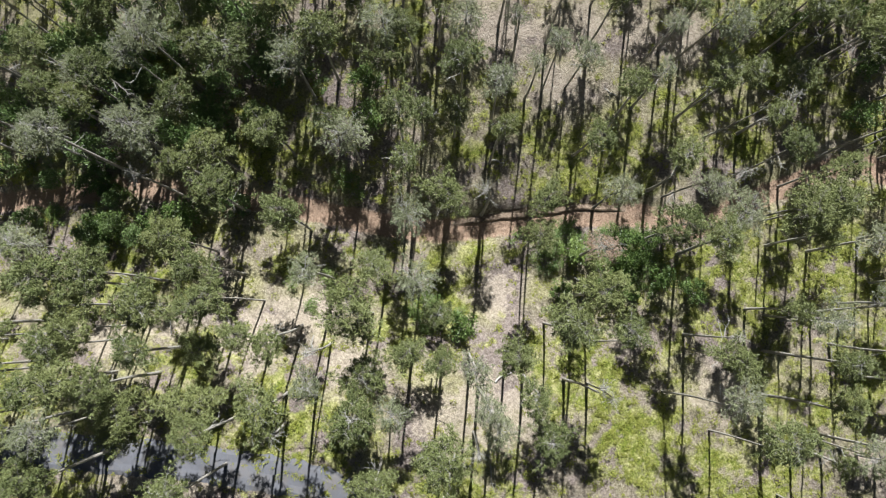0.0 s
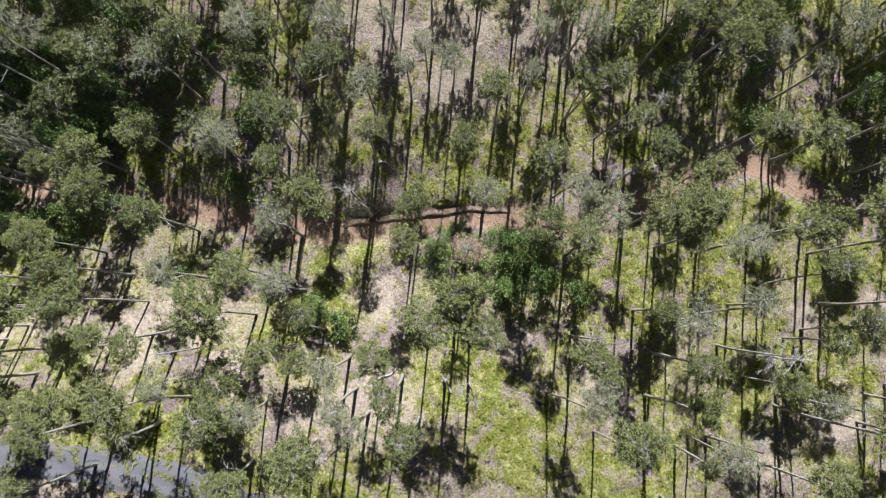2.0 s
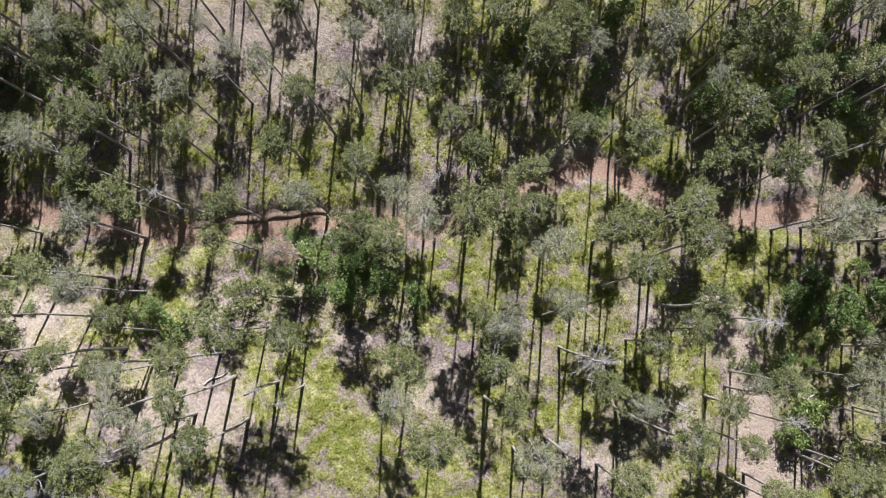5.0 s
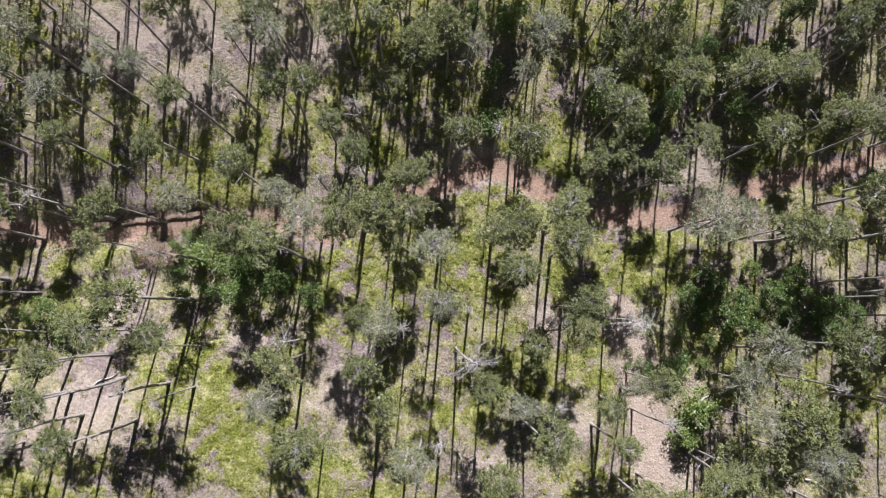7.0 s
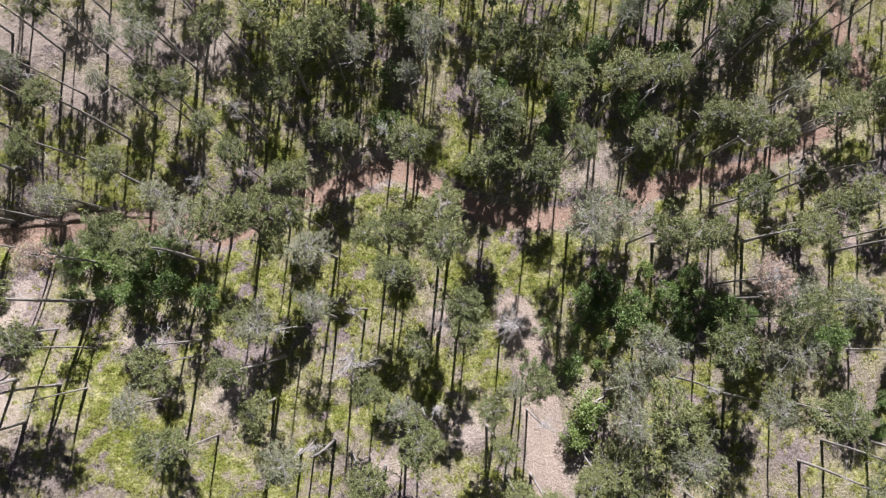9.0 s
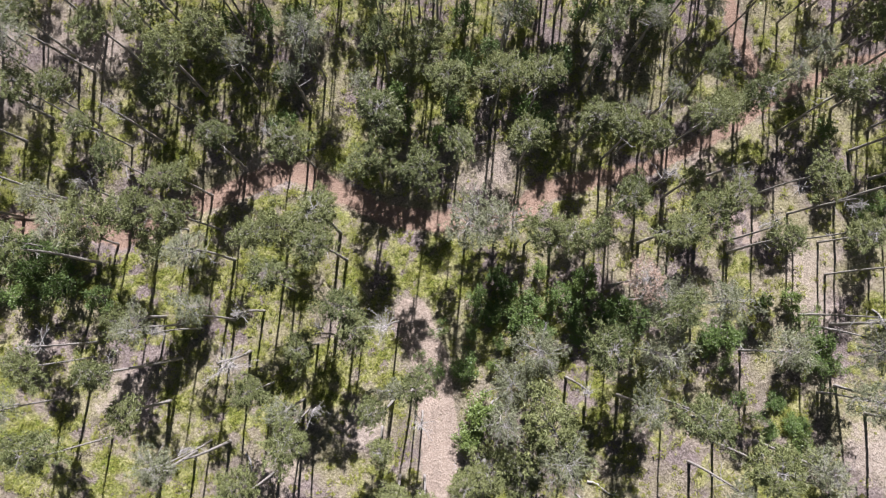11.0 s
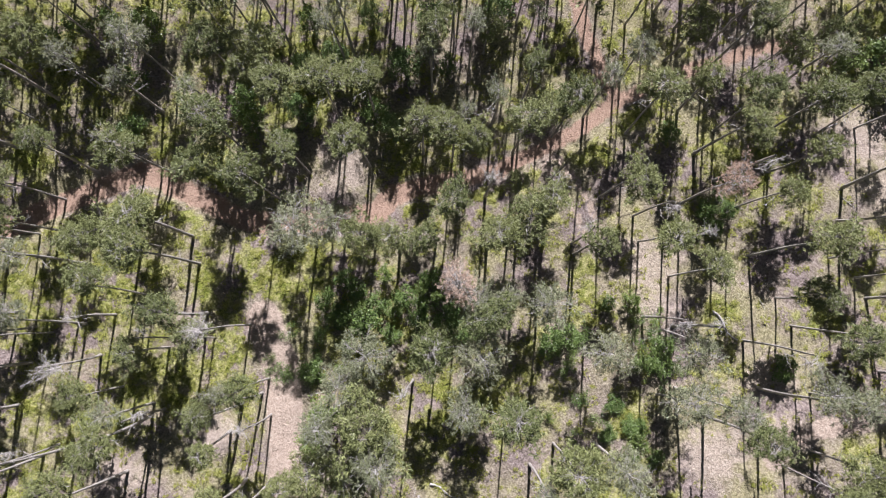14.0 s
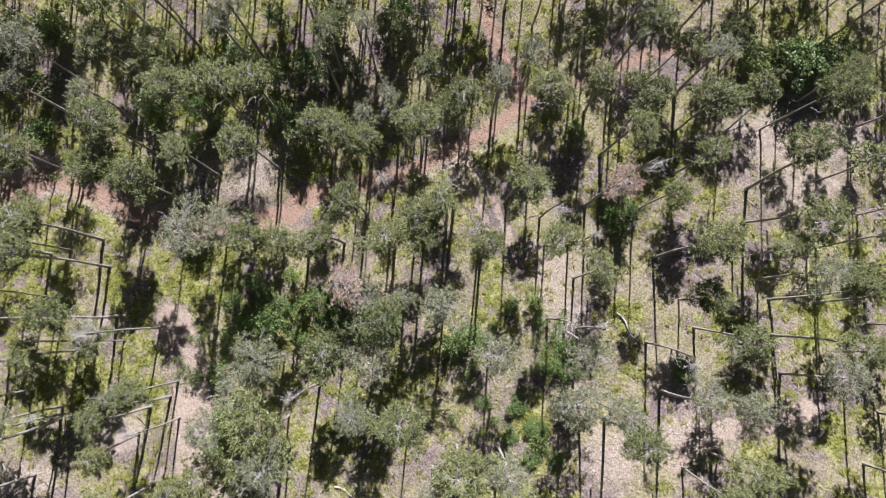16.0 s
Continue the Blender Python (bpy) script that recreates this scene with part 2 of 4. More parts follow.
def height(x, y):
    """The ground: a shallow valley across the walk, a hill that carries the road and a gully beside it, with the track cut into it."""
    x, y = np.asarray(x, float), np.asarray(y, float)
    u, v = (np.clip(x, -45, 118) - 45) / 60, np.clip(y, -22, 36) / 25
    z = 2.962 + 0.915 * u + 7.985 * u**2 - 0.525 * u**3 - 3.841 * u**4 + 0.087 * v + 1.684 * v * v - 1.25 * u * v - 0.875 * u * u * v
    z = z + 4.065 / ((1 + np.exp((np.clip(y, -40, 40) + 3) / 3)) * (1 + np.exp((np.clip(x, -60, 60) - 12) / 6)))
    west = 1 / (1 + np.exp((np.clip(x, -60, 60) - 13) / 3))
    z = z - 2.0 * west * np.exp(-((y - 5) / 9) ** 2)
    z = z - 3.2 / ((1 + np.exp((np.clip(x, -60, 60) + 13) / 3)) * (1 + np.exp((10 - np.clip(y, -40, 40)) / 3)))
    z = z + waves(x, y)
    bank = smooth(np.abs(x - 8), 8, 12)
    z = z - 0.35 * smooth(near_line(TRACK, x, y), 0.9, 2.0) * (1 + 0.9 * bank)
    for d in (near_line(LANE, x, y),):
        z = z - 0.12 * smooth(np.abs(d - 0.75), 0.1, 0.5)
    z = z - 0.12 * smooth(np.abs(near_line(RUTS, x, y) - 0.7), 0.1, 0.45)
    return z


def patch_mask(patches, x, y):
    m = np.zeros(x.shape)
    for px, py, rx, ry in patches:
        d = np.hypot((x - px) / rx, (y - py) / ry)
        m = np.maximum(m, np.clip(0.95 - 0.55 * d, 0, 1))
    return m


def track_mask(x, y):
    return np.maximum(0.85 * smooth(near_line(TRACK, x, y) + 0.35 * smooth(-x, -78, -58), 0.4, 1.85), 0.7 * smooth(near_line(SPUR, x, y), 0.2, 1.4))


def lane_mask(x, y):
    return np.maximum.reduce([smooth(near_line(LANE, x, y), 1.1, 2.3) * (1.0 - 0.35 * smooth(near_line(LANE, x, y), 0.1, 0.45)), smooth(near_line(PATH, x, y), 0.4, 1.4) * 0.8,
                              smooth(np.abs(near_line(RUTS, x, y) - 0.7), 0.1, 0.5)])


def grass_mask(x, y):
    base = 0.47 + 0.18 * np.sin(x * 0.23 + 1.7) * np.sin(y * 0.31 + 0.6) + 0.1 * smooth(np.abs(x - 40), 10, 40) + 0.13 * smooth(np.hypot((x + 10) / 30, (y + 8) / 9), 0.6, 1.2)
    uneven = np.sin(x * 1.1 + 2 * np.sin(y * 0.9)) * np.sin(y * 1.3 + 1.5 * np.sin(x * 0.7)) + 0.6 * np.sin(x * 2.7 + y) * np.sin(y * 3.1 - 0.6 * x)
    g = np.maximum(patch_mask(GRASSY, x, y), base) * (0.85 + 0.36 * uneven) - 0.5 * patch_mask(SANDY, x, y)
    return np.clip(g - 0.9 * track_mask(x, y) - 0.8 * lane_mask(x, y) + 0.22 * smooth(near_line(LANE, x, y), 0.1, 0.4), 0, 1)


# ---- ground and road ----
def spread(a, b, step, far):
    mid = list(np.arange(a, b + step / 2, step))
    out, d = [], step
    while d < far:
        d *= 1.6
        out.append(d)
    out = list(np.cumsum(out))
    return np.array([a - o for o in reversed(out)] + mid + [b + o for o in out])


def build_ground():
    xs, ys = spread(-58, 128, 0.5, 500), spread(-36, 54, 0.5, 500)
    gx, gy = np.meshgrid(xs, ys)
    gx, gy = gx.ravel(), gy.ravel()
    z = height(gx, gy)
    nx, ny = len(xs), len(ys)
    i = (np.arange(ny - 1)[:, None] * nx + np.arange(nx - 1)[None, :]).ravel()
    faces = np.stack([i, i + 1, i + 1 + nx, i + nx], 1)
    me = bpy.data.meshes.new("ground")
    me.from_pydata(np.stack([gx, gy, z], 1).tolist(), [], faces.tolist())
    for name, values in (("sandy", patch_mask(SANDY, gx, gy)), ("grassy", grass_mask(gx, gy)), ("track", track_mask(gx, gy)), ("lane", lane_mask(gx, gy))):
        me.attributes.new(name, "FLOAT", "POINT").data.foreach_set("value", values.astype(np.float32))
    me.polygons.foreach_set("use_smooth", np.ones(len(faces), bool))
    me.materials.append(GROUND)
    tagged(new("ground", me), "forest floor of pine litter, sand and yellow-green grass", "ground", kind="structure")


def strip(name, pts, width, lift, mat, label, category):
    """A road that follows the ground along a line of points."""
    fine = []
    for (ax, ay), (bx, by) in zip(pts[:-1], pts[1:]):
        n = max(2, int(math.hypot(bx - ax, by - ay) / 0.6))
        fine += [(ax + (bx - ax) * k / n, ay + (by - ay) * k / n) for k in range(n)]
    fine.append(pts[-1])
    P = np.array(fine)
    for _ in range(6):
        P[1:-1] = (P[:-2] + 2 * P[1:-1] + P[2:]) / 4
    T = np.gradient(P, axis=0)
    T /= np.linalg.norm(T, axis=1)[:, None]
    N = np.stack([-T[:, 1], T[:, 0]], 1)
    offs = np.linspace(-0.5, 0.5, 7) * width
    verts, faces = [], []
    for k, (p, n) in enumerate(zip(P, N)):
        for j, o in enumerate(offs):
            q = p + n * (o + (0.12 * math.sin(k * 1.7 + j) if j in (0, 6) else 0))
            verts.append((q[0], q[1], float(height(q[0], q[1])) + lift - (0.12 if j in (0, 6) else 0)))
    for k in range(len(P) - 1):
        for j in range(6):
            a = k * 7 + j
            faces.append((a, a + 7, a + 8, a + 1))
    me = bpy.data.meshes.new(name)
    me.from_pydata(verts, [], [f[::-1] for f in faces])
    me.materials.append(mat)
    return tagged(new(name, me), label, category, kind="structure")


build_ground()
def build_bank():
    """The low cut bank of bare earth along the upper side of the track."""
    P = []
    for (ax, ay), (bx, by) in zip(BANK[:-1], BANK[1:]):
        n = max(2, int(math.hypot(bx - ax, by - ay) / 0.35))
        P += [(ax + (bx - ax) * k / n, ay + (by - ay) * k / n) for k in range(n)]
    r = random.Random(8)
    verts, faces = [], []
    for k, (x, y) in enumerate(P):
        e = min(1, k / 4, (len(P) - 1 - k) / 4)
        w = 0.10 * math.sin(k * 0.23) + 0.05 * math.sin(k * 0.61)
        for off, up in ((0.9, -0.1), (0.5, 0.1), (0.12, 0.2), (0.0, 0.15), (-0.06, -0.1), (-0.12, -0.7)):
            verts.append((x, y + off + w, float(height(x, y + off)) + (up + r.uniform(-0.02, 0.02)) * (e if up > 0 else 1)))
    for k in range(len(P) - 1):
        for j in range(5):
            i = k * 6 + j
            faces.append((i, i + 1, i + 7, i + 6))
    me = bpy.data.meshes.new("earth_bank")
    me.from_pydata(verts, [], faces)
    me.materials.append(EARTH)
    tagged(new("earth_bank", me), "low cut bank of dark bare earth beside the track", "earth bank", kind="structure")


build_bank()
strip("road", ROAD, 3.0, 0.09, ASPHALT, "narrow worn grey asphalt forest road in shade", "road")


# ---- tree meshes ----
class Shape:
    """Gathers triangles and tubes for one mesh."""

    def __init__(self):
        self.v, self.f = [], []

    def tube(self, pts, radii, sides=5):
        base = len(self.v)
        for k, (p, r) in enumerate(zip(pts, radii)):
            p = Vector(p)
            d = (Vector(pts[min(k + 1, len(pts) - 1)]) - Vector(pts[max(k - 1, 0)])).normalized()
            a = d.orthogonal().normalized()
            c = d.cross(a)
            for s in range(sides):
                w = 2 * math.pi * s / sides
                self.v.append(tuple(p + (a * math.cos(w) + c * math.sin(w)) * r))
        for k in range(len(pts) - 1):
            for s in range(sides):
                i, j = base + k * sides + s, base + k * sides + (s + 1) % sides
                self.f.append((i, j, j + sides, i + sides))
        self.f.append(tuple(base + (len(pts) - 1) * sides + s for s in range(sides)))

    def blade(self, p, d, side, length, width):
        i = len(self.v)
        self.v += [tuple(p - side * width / 2), tuple(p + side * width / 2), tuple(p + d * length)]
        self.f.append((i, i + 1, i + 2))

    def leaf(self, p, d, side, length, width):
        i = len(self.v)
        self.v += [tuple(p), tuple(p + d * length * 0.5 + side * width / 2), tuple(p + d * length), tuple(p + d * length * 0.5 - side * width / 2)]
        self.f.append((i, i + 1, i + 2, i + 3))

    def mesh(self, name, mat, smooth_faces=False):
        me = bpy.data.meshes.new(name)
        me.from_pydata(self.v, [], self.f)
        if smooth_faces:
            me.polygons.foreach_set("use_smooth", np.ones(len(self.f), bool))
        me.materials.append(mat)
        return me


def unit(rng):
    z, a = rng.uniform(-1, 1), rng.uniform(0, 2 * math.pi)
    r = math.sqrt(1 - z * z)
    return Vector((r * math.cos(a), r * math.sin(a), z))


def tuft(shape, p, axis, rng, n, length, width):
    """A brush of needles round the end of a twig."""
    for _ in range(n):
        d = (axis * 0.55 + unit(rng)).normalized()
        side = d.cross(Vector((0, 0, 1.1)) + unit(rng)).normalized()
        shape.blade(p + unit(rng) * length * 0.3, d, side, length * rng.uniform(0.5, 1.15), width)


def pine_crown(seed, boughs, tufts, mat, bare=0, blades=9, length=0.24, width=0.036, twig=None):
    """The boughs and the needles of a pine top of about two metres' radius, round the origin at its middle."""
    rng = random.Random(seed)
    wood, green = Shape(), Shape()
    wood.tube([(0, 0, -2.4), (0.05, 0.02, -1), (0.02, -0.05, 0.3), (0.0, 0.0, 1.0)], [0.085, 0.07, 0.045, 0.012], 5)
    p1, p2, p3 = (rng.uniform(0, 6.28) for _ in range(3))

    def reach(a):
        return 2.0 * (0.85 + 0.16 * math.sin(2 * a + p1) + 0.13 * math.sin(3 * a + p2) + 0.07 * math.sin(5 * a + p3))
    up = Vector((0, 0, 1))
    for k in range(boughs + bare):
        f = (k % boughs + 0.5) / boughs
        a = k * 2.39996 + rng.uniform(-0.35, 0.35)
        z = 0.95 - 2.15 * f + rng.uniform(-0.2, 0.2)
        l = reach(a) * min(1.0, 0.3 + 1.75 * f) * (1.0 if f < 0.7 else 1.0 - 0.7 * (f - 0.7)) * rng.uniform(0.66, 1.14)
        d = Vector((math.cos(a), math.sin(a), 0))
        side = Vector((-d.y, d.x, 0))
        rise = rng.uniform(0.1, 0.3)
        sweep = rng.uniform(-0.2, 0.2)

        def along(t):
            return Vector((0, 0, z)) + d * (l * t) + side * (sweep * l * t * t) + up * (rise * l * t * t + 0.08 * l * math.sin(3.1 * t))
        wood.tube([along(0), along(0.5), along(1.0)], [0.026, 0.016, 0.005] if k < boughs else [0.019, 0.012, 0.004], 3)
        if k >= boughs:
            for _ in range(7):
                q, w = along(rng.uniform(0.35, 1)), rng.choice((-1, 1))
                e = (d + side * w * 0.8 + unit(rng) * 0.3).normalized()
                wood.blade(q, e, up.cross(e).normalized(), rng.uniform(0.25, 0.55), 0.021)
            continue
        shoots = max(3, int(2.2 + 3.6 * l / 2.0))
        for j in range(shoots):
            t = min(1.0, 0.36 + 0.66 * (j + rng.uniform(0.1, 0.9)) / shoots)
            w = (-1) ** j * rng.uniform(0.12, 0.42) * min(1.3, l) * (1.25 - 0.85 * t)
            q, c = along(t * 0.86), along(t) + side * w + d * abs(w) * 0.45 + up * rng.gauss(0.05, 0.07)
            twig_way = (c - q).normalized()
            wood.blade(q, twig_way, up.cross(twig_way).normalized(), (c - q).length * 1.15, 0.024)
            clump = rng.uniform(0.75, 1.3)
            for _ in range(max(2, int(tufts / shoots * clump))):
                p = c + (d * rng.gauss(0, 0.13) + side * rng.gauss(0, 0.12)) * clump + up * abs(rng.gauss(0, 0.06))
                tuft(green, p, (twig_way * 0.7 + up * 0.6).normalized(), rng, blades, length * (0.9 + 0.2 * f), width * (0.8 + 0.6 * f))
    return wood.mesh("pine_branches", twig or TWIGS), green.mesh("pine_needles", mat)


def dead_crown(seed):
    """A leafless top: a crooked leader and uneven drooping branches with bare twigs; no needles but a few brown ones."""
    rng = random.Random(seed)
    wood, left = Shape(), Shape()
    wood.tube([(0, 0, -2.4), (0.08, 0.03, -1), (-0.03, -0.08, 0.1), (0.06, 0.02, 0.9)], [0.085, 0.06, 0.035, 0.008], 5)
    lean = rng.uniform(0, 6.28)
    for k in range(34):
        a = lean + rng.gauss(0, 1.6)
        z = rng.uniform(-2.6, 0.6)
        l = rng.choice((0.4, 0.8, 1.2, 1.6, 2.0)) * (1.0 - 0.18 * (z + 0.8)) * rng.uniform(0.6, 1.1)
        d = Vector((math.cos(a), math.sin(a), rng.uniform(-0.1, 0.35)))
        n = 3
        pts = [Vector((0, 0, z))]
        for j in range(n):
            d = (d + unit(rng) * 0.22 + Vector((0, 0, -0.08))).normalized()
            pts.append(pts[-1] + d * l / n)
        wood.tube(pts, [0.016, 0.011, 0.007, 0.003], 3)
        for _ in range(int(34 * l)):
            j = rng.randrange(0, n)
            q = pts[j].lerp(pts[j + 1], rng.random())
            e = ((pts[j + 1] - pts[j]).normalized() + unit(rng) * 0.75).normalized()
            wood.blade(q, e, e.cross(unit(rng)).normalized(), rng.uniform(0.2, 0.55), 0.015)
            if rng.random() < 0.03:
                tuft(left, q + e * 0.3, e, rng, 7, 0.2, 0.03)
    return wood.mesh("dead_branches", DEADWOOD), left.mesh("last_needles", GREY_NEEDLES)


def trunk_mesh(seed):
    """A bare trunk one metre high and of unit radius at its foot, to be scaled; gently swept."""
    rng = random.Random(seed)
    sh = Shape()
    a, b = rng.uniform(0, 6.28), rng.uniform(0.4, 1.6)
    pts, rad = [], []
    for k in range(9):
        s = k / 8
        bend = b * math.sin(s * math.pi) + 0.25 * math.sin(s * 7 + seed)
        pts.append((math.cos(a) * bend, math.sin(a) * bend, s))
        rad.append((1.25 if k == 0 else 1.0) * (1 - 0.48 * s))
    base = len(sh.v)
    for (x, y, z), r in zip(pts, rad):
        for q in range(7):
            w = 2 * math.pi * q / 7
            sh.v.append((x + r * math.cos(w), y + r * math.sin(w), z))
    for k in range(8):
        for q in range(7):
            i, j = base + k * 7 + q, base + k * 7 + (q + 1) % 7
            sh.f.append((i, j, j + 7, i + 7))
    return sh.mesh("pine_trunk", BARK, True)


def snag_mesh(seed):
    """One dead, forked side branch about a metre long, from the origin along x."""
    rng = random.Random(seed)
    sh = Shape()
    pts = [Vector((0, 0, 0)), Vector((0.4, rng.uniform(-0.06, 0.06), rng.uniform(-0.08, 0.1))), Vector((0.75, rng.uniform(-0.12, 0.12), rng.uniform(-0.1, 0.2))), Vector((1.05, rng.uniform(-0.2, 0.2), rng.uniform(-0.1, 0.35)))]
    sh.tube(pts, [0.026, 0.02, 0.012, 0.004], 4)
    for _ in range(4):
        q = pts[1].lerp(pts[2], rng.uniform(-0.5, 1.2))
        d = (Vector((1, 0, 0)) + unit(rng)).normalized()
        sh.tube([q, q + d * 0.22, q + (d + unit(rng) * 0.3) * 0.4], [0.011, 0.008, 0.003], 3)
    return sh.mesh("dead_branch", TWIGS)


def leafy_mesh(seed, mat, leaves, size, boughs=12):
    """Stems and leaves of a bushy young broadleaf tree of about one metre's radius, two metres high."""
    rng = random.Random(seed)
    wood, green = Shape(), Shape()
    blobs = []
    for k in range(boughs):
        a, r, z = rng.uniform(0, 6.28), 0.95 * math.sqrt(rng.random()), rng.uniform(0.45, 1.85)
        r *= 1.0 - 0.45 * max(0, z - 0.9)
        c = Vector((math.cos(a) * r, math.sin(a) * r, z))
        blobs.append((c, rng.uniform(0.09, 0.19) * (12 / boughs) ** 0.3))
        wood.tube([(0, 0, 0.0), (c.x * 0.3, c.y * 0.3, z * 0.5), c], [0.035, 0.02, 0.006], 3)
    for k in range(leaves):
        c, r = blobs[rng.randrange(boughs)]
        g = Vector((rng.gauss(0, r), rng.gauss(0, r), rng.gauss(0, r * 0.7)))
        d = (g.normalized() + unit(rng) * 0.9 + Vector((0, 0, -0.15))).normalized()
        up = (Vector((0, 0, 1)) + unit(rng) * 0.7).normalized()
        side = d.cross(up).normalized()
        green.leaf(c + g, d, side, size * rng.uniform(0.6, 1.3), size * 0.6)
    return wood.mesh("shrub_stems", BARK), green.mesh("shrub_leaves", mat)


TRUNKS = [trunk_mesh(k) for k in range(5)]
SNAGS = [snag_mesh(k + 50) for k in range(6)]
FULL = [pine_crown(k, 26, 30, NEEDLES, 3 + 5 * (k % 2), 8, 0.25, 0.046, TWIGS if k % 2 else BOUGH_BARK) for k in range(10)]
LITE = [pine_crown(k + 70, 22, 12, NEEDLES, 2, 6, 0.34, 0.095) for k in range(4)]
THIN = [pine_crown(k + 100, 23, 22, GREY_NEEDLES, 11, 8, 0.25, 0.038, TWIGS) for k in range(6)]
BROWN = [pine_crown(k + 200, 26, 16, BROWN_NEEDLES, 12) for k in range(2)]
BARE = [dead_crown(k + 500) for k in range(4)]
DARK_LEAF = [leafy_mesh(k + 300, LEAVES, 1500, 0.13, 30) for k in range(4)]
LOW_LEAF = [leafy_mesh(k + 350, LEAVES if k < 2 else BRIGHT_LEAVES, 450, 0.14) for k in range(5)]
BRIGHT_LEAF = [leafy_mesh(k + 400, BRIGHT_LEAVES, 1500, 0.13, 28) for k in range(3)]
TALL_LEAF = [leafy_mesh(k + 450, OLIVE_LEAVES, 2100, 0.12, 34) for k in range(4)]
rng = random.Random(11)


def part(name, me, parent, m=None, label=""):
    ob = new(name, me)
    ob.parent = parent
    if m is not None:
        ob.matrix_basis = m
    if label:
        tagged(ob, label)
    return ob


def pine(x, y, h, r, dx, dy, crowns, label, group):
    """A pine with its foot at (x, y) and its crown's middle h above the ground, (dx, dy) aside and r wide."""
    wood, green = crowns[rng.randrange(len(crowns))]
    tree = new("pine_tree")
    tree.matrix_basis = Matrix.Translation((x, y, float(height(x, y)) - 0.08))
    tagged(tree, label, "pine tree", group)
    if dx == dy == 0:
        dx, dy = rng.gauss(0, 0.2), rng.gauss(0, 0.2)
    ax, ay = dx / h, dy / h
    s = r / 2.0
    shear = Matrix.Identity(4)
    shear[0][2], shear[1][2] = ax, ay
    thick = (0.06 + 0.0042 * h) * rng.uniform(0.8, 1.45)
    trunk = part("trunk", TRUNKS[rng.randrange(5)], tree, shear @ Matrix.Diagonal((thick, thick, h + 0.35 - 0.9 * s, 1)))
    place = Matrix.Translation((dx, dy, h)) @ pose(0, 0, 0, rng.uniform(-6, 6), rng.uniform(-6, 6), rng.uniform(0, 360)) @ Matrix.Diagonal((s * rng.uniform(0.9, 1.1), s * rng.uniform(0.9, 1.1), s * rng.uniform(0.9, 1.2), 1))
    part("branchwork", wood, tree, place)
    part("crown", green, tree, place)
    for _ in range(rng.choice((1, 2, 3, 4))):
        zz = h - 1.4 * s - rng.uniform(0, 3.2)
        snag = part("dead_branch", SNAGS[rng.randrange(6)], trunk, Matrix.Translation((ax * zz, ay * zz, zz)) @ pose(0, 0, 0, 0, rng.uniform(-25, 10), rng.uniform(0, 360)) @ Matrix.Scale(rng.uniform(0.6, 1.5), 4))
        snag.matrix_parent_inverse = trunk.matrix_basis.inverted()
    return tree


def pines(rows, crowns=None):
    for row in rows:
        pine(*row, crowns or FULL, "tall pine with bare grey trunk and olive-green needle crown", "pines of the wood")


def bare_pines(rows):
    for row in rows:
        pine(*row, THIN, "thin pine with sparse grey-green needles and silver twigs", "sparse pines of the wood")


def brown_pines(rows):
    for row in rows:
        pine(*row, BROWN, "dead pine with pinkish-brown dry needles on grey branches", "dead pines of the wood")


def dead_pines(rows):
    for row in rows:
        pine(*row, BARE, "dead pine with bleached leafless silver branches", "leafless pines of the wood")


def leafy(x, y, h, r, kinds, name, label, group):
    wood, green = kinds[rng.randrange(len(kinds))]
    z = float(height(x, y))
    tree = new(name)
    tree.matrix_basis = Matrix.Translation((x, y, z - 0.05)) @ pose(0, 0, 0, 0, 0, rng.uniform(0, 360))
    tagged(tree, label, "bush" if name == "bush" else "tree", group)
    s = Matrix.Diagonal((r, r * rng.uniform(0.85, 1.1), max(0.45, h / 1.8), 1))
    part("stem", wood, tree, s)
    part("foliage", green, tree, s)
    return tree


def saplings(rows):
    for x, y, h, r in rows:
        leafy(x, y, h, r, DARK_LEAF, "young_tree", "bushy dark green young broadleaf tree under the pines", "young trees of the wood")


def broadleaves(rows):
    for x, y, h, r in rows:
        leafy(x, y, h, r, BRIGHT_LEAF, "young_tree", "bright green leafy young broadleaf tree", "bright young trees of the wood")


def understory(rows):
    for x, y, h, r in rows:
        leafy(x, y, h, r, TALL_LEAF, "young_tree", "olive-green leafy broadleaf tree crowded between the pines", "broadleaf trees of the thicket")


# ---- the wood ----
pines([
    (-43.3, 15.3, 11.5, 1.5, 0, 0), (-42.9, 18.7, 12.1, 1.6, 0, 0), (-40.9, 22.2, 12, 1.8, 0, 0), (-40.4, -10, 9, 1.8, 0, 0), (-39.7, 14.5, 11.1, 1.6, 0, 0),
    (-38.2, -2.7, 10.3, 2, 0, 0), (-37.8, -8.1, 8.3, 1.7, 0, 0), (-36.9, 20.2, 11.5, 1.9, 0, 0), (-36, 14.8, 12.7, 1.8, 0, 0), (-35.4, -11.4, 9.7, 1.6, 0, 0),
    (-34.5, -7.9, 9.4, 2.1, 0, 0), (-34.3, 25, 11.2, 1.9, 0, 0), (-34.2, -1.2, 11.2, 1.8, 0, 0), (-34.1, 18.4, 12.6, 1.6, 0, 0), (-33.7, -4.4, 10, 2.2, 0, 0),
    (-32.7, -10.5, 9.7, 1.7, 0, 0),
])
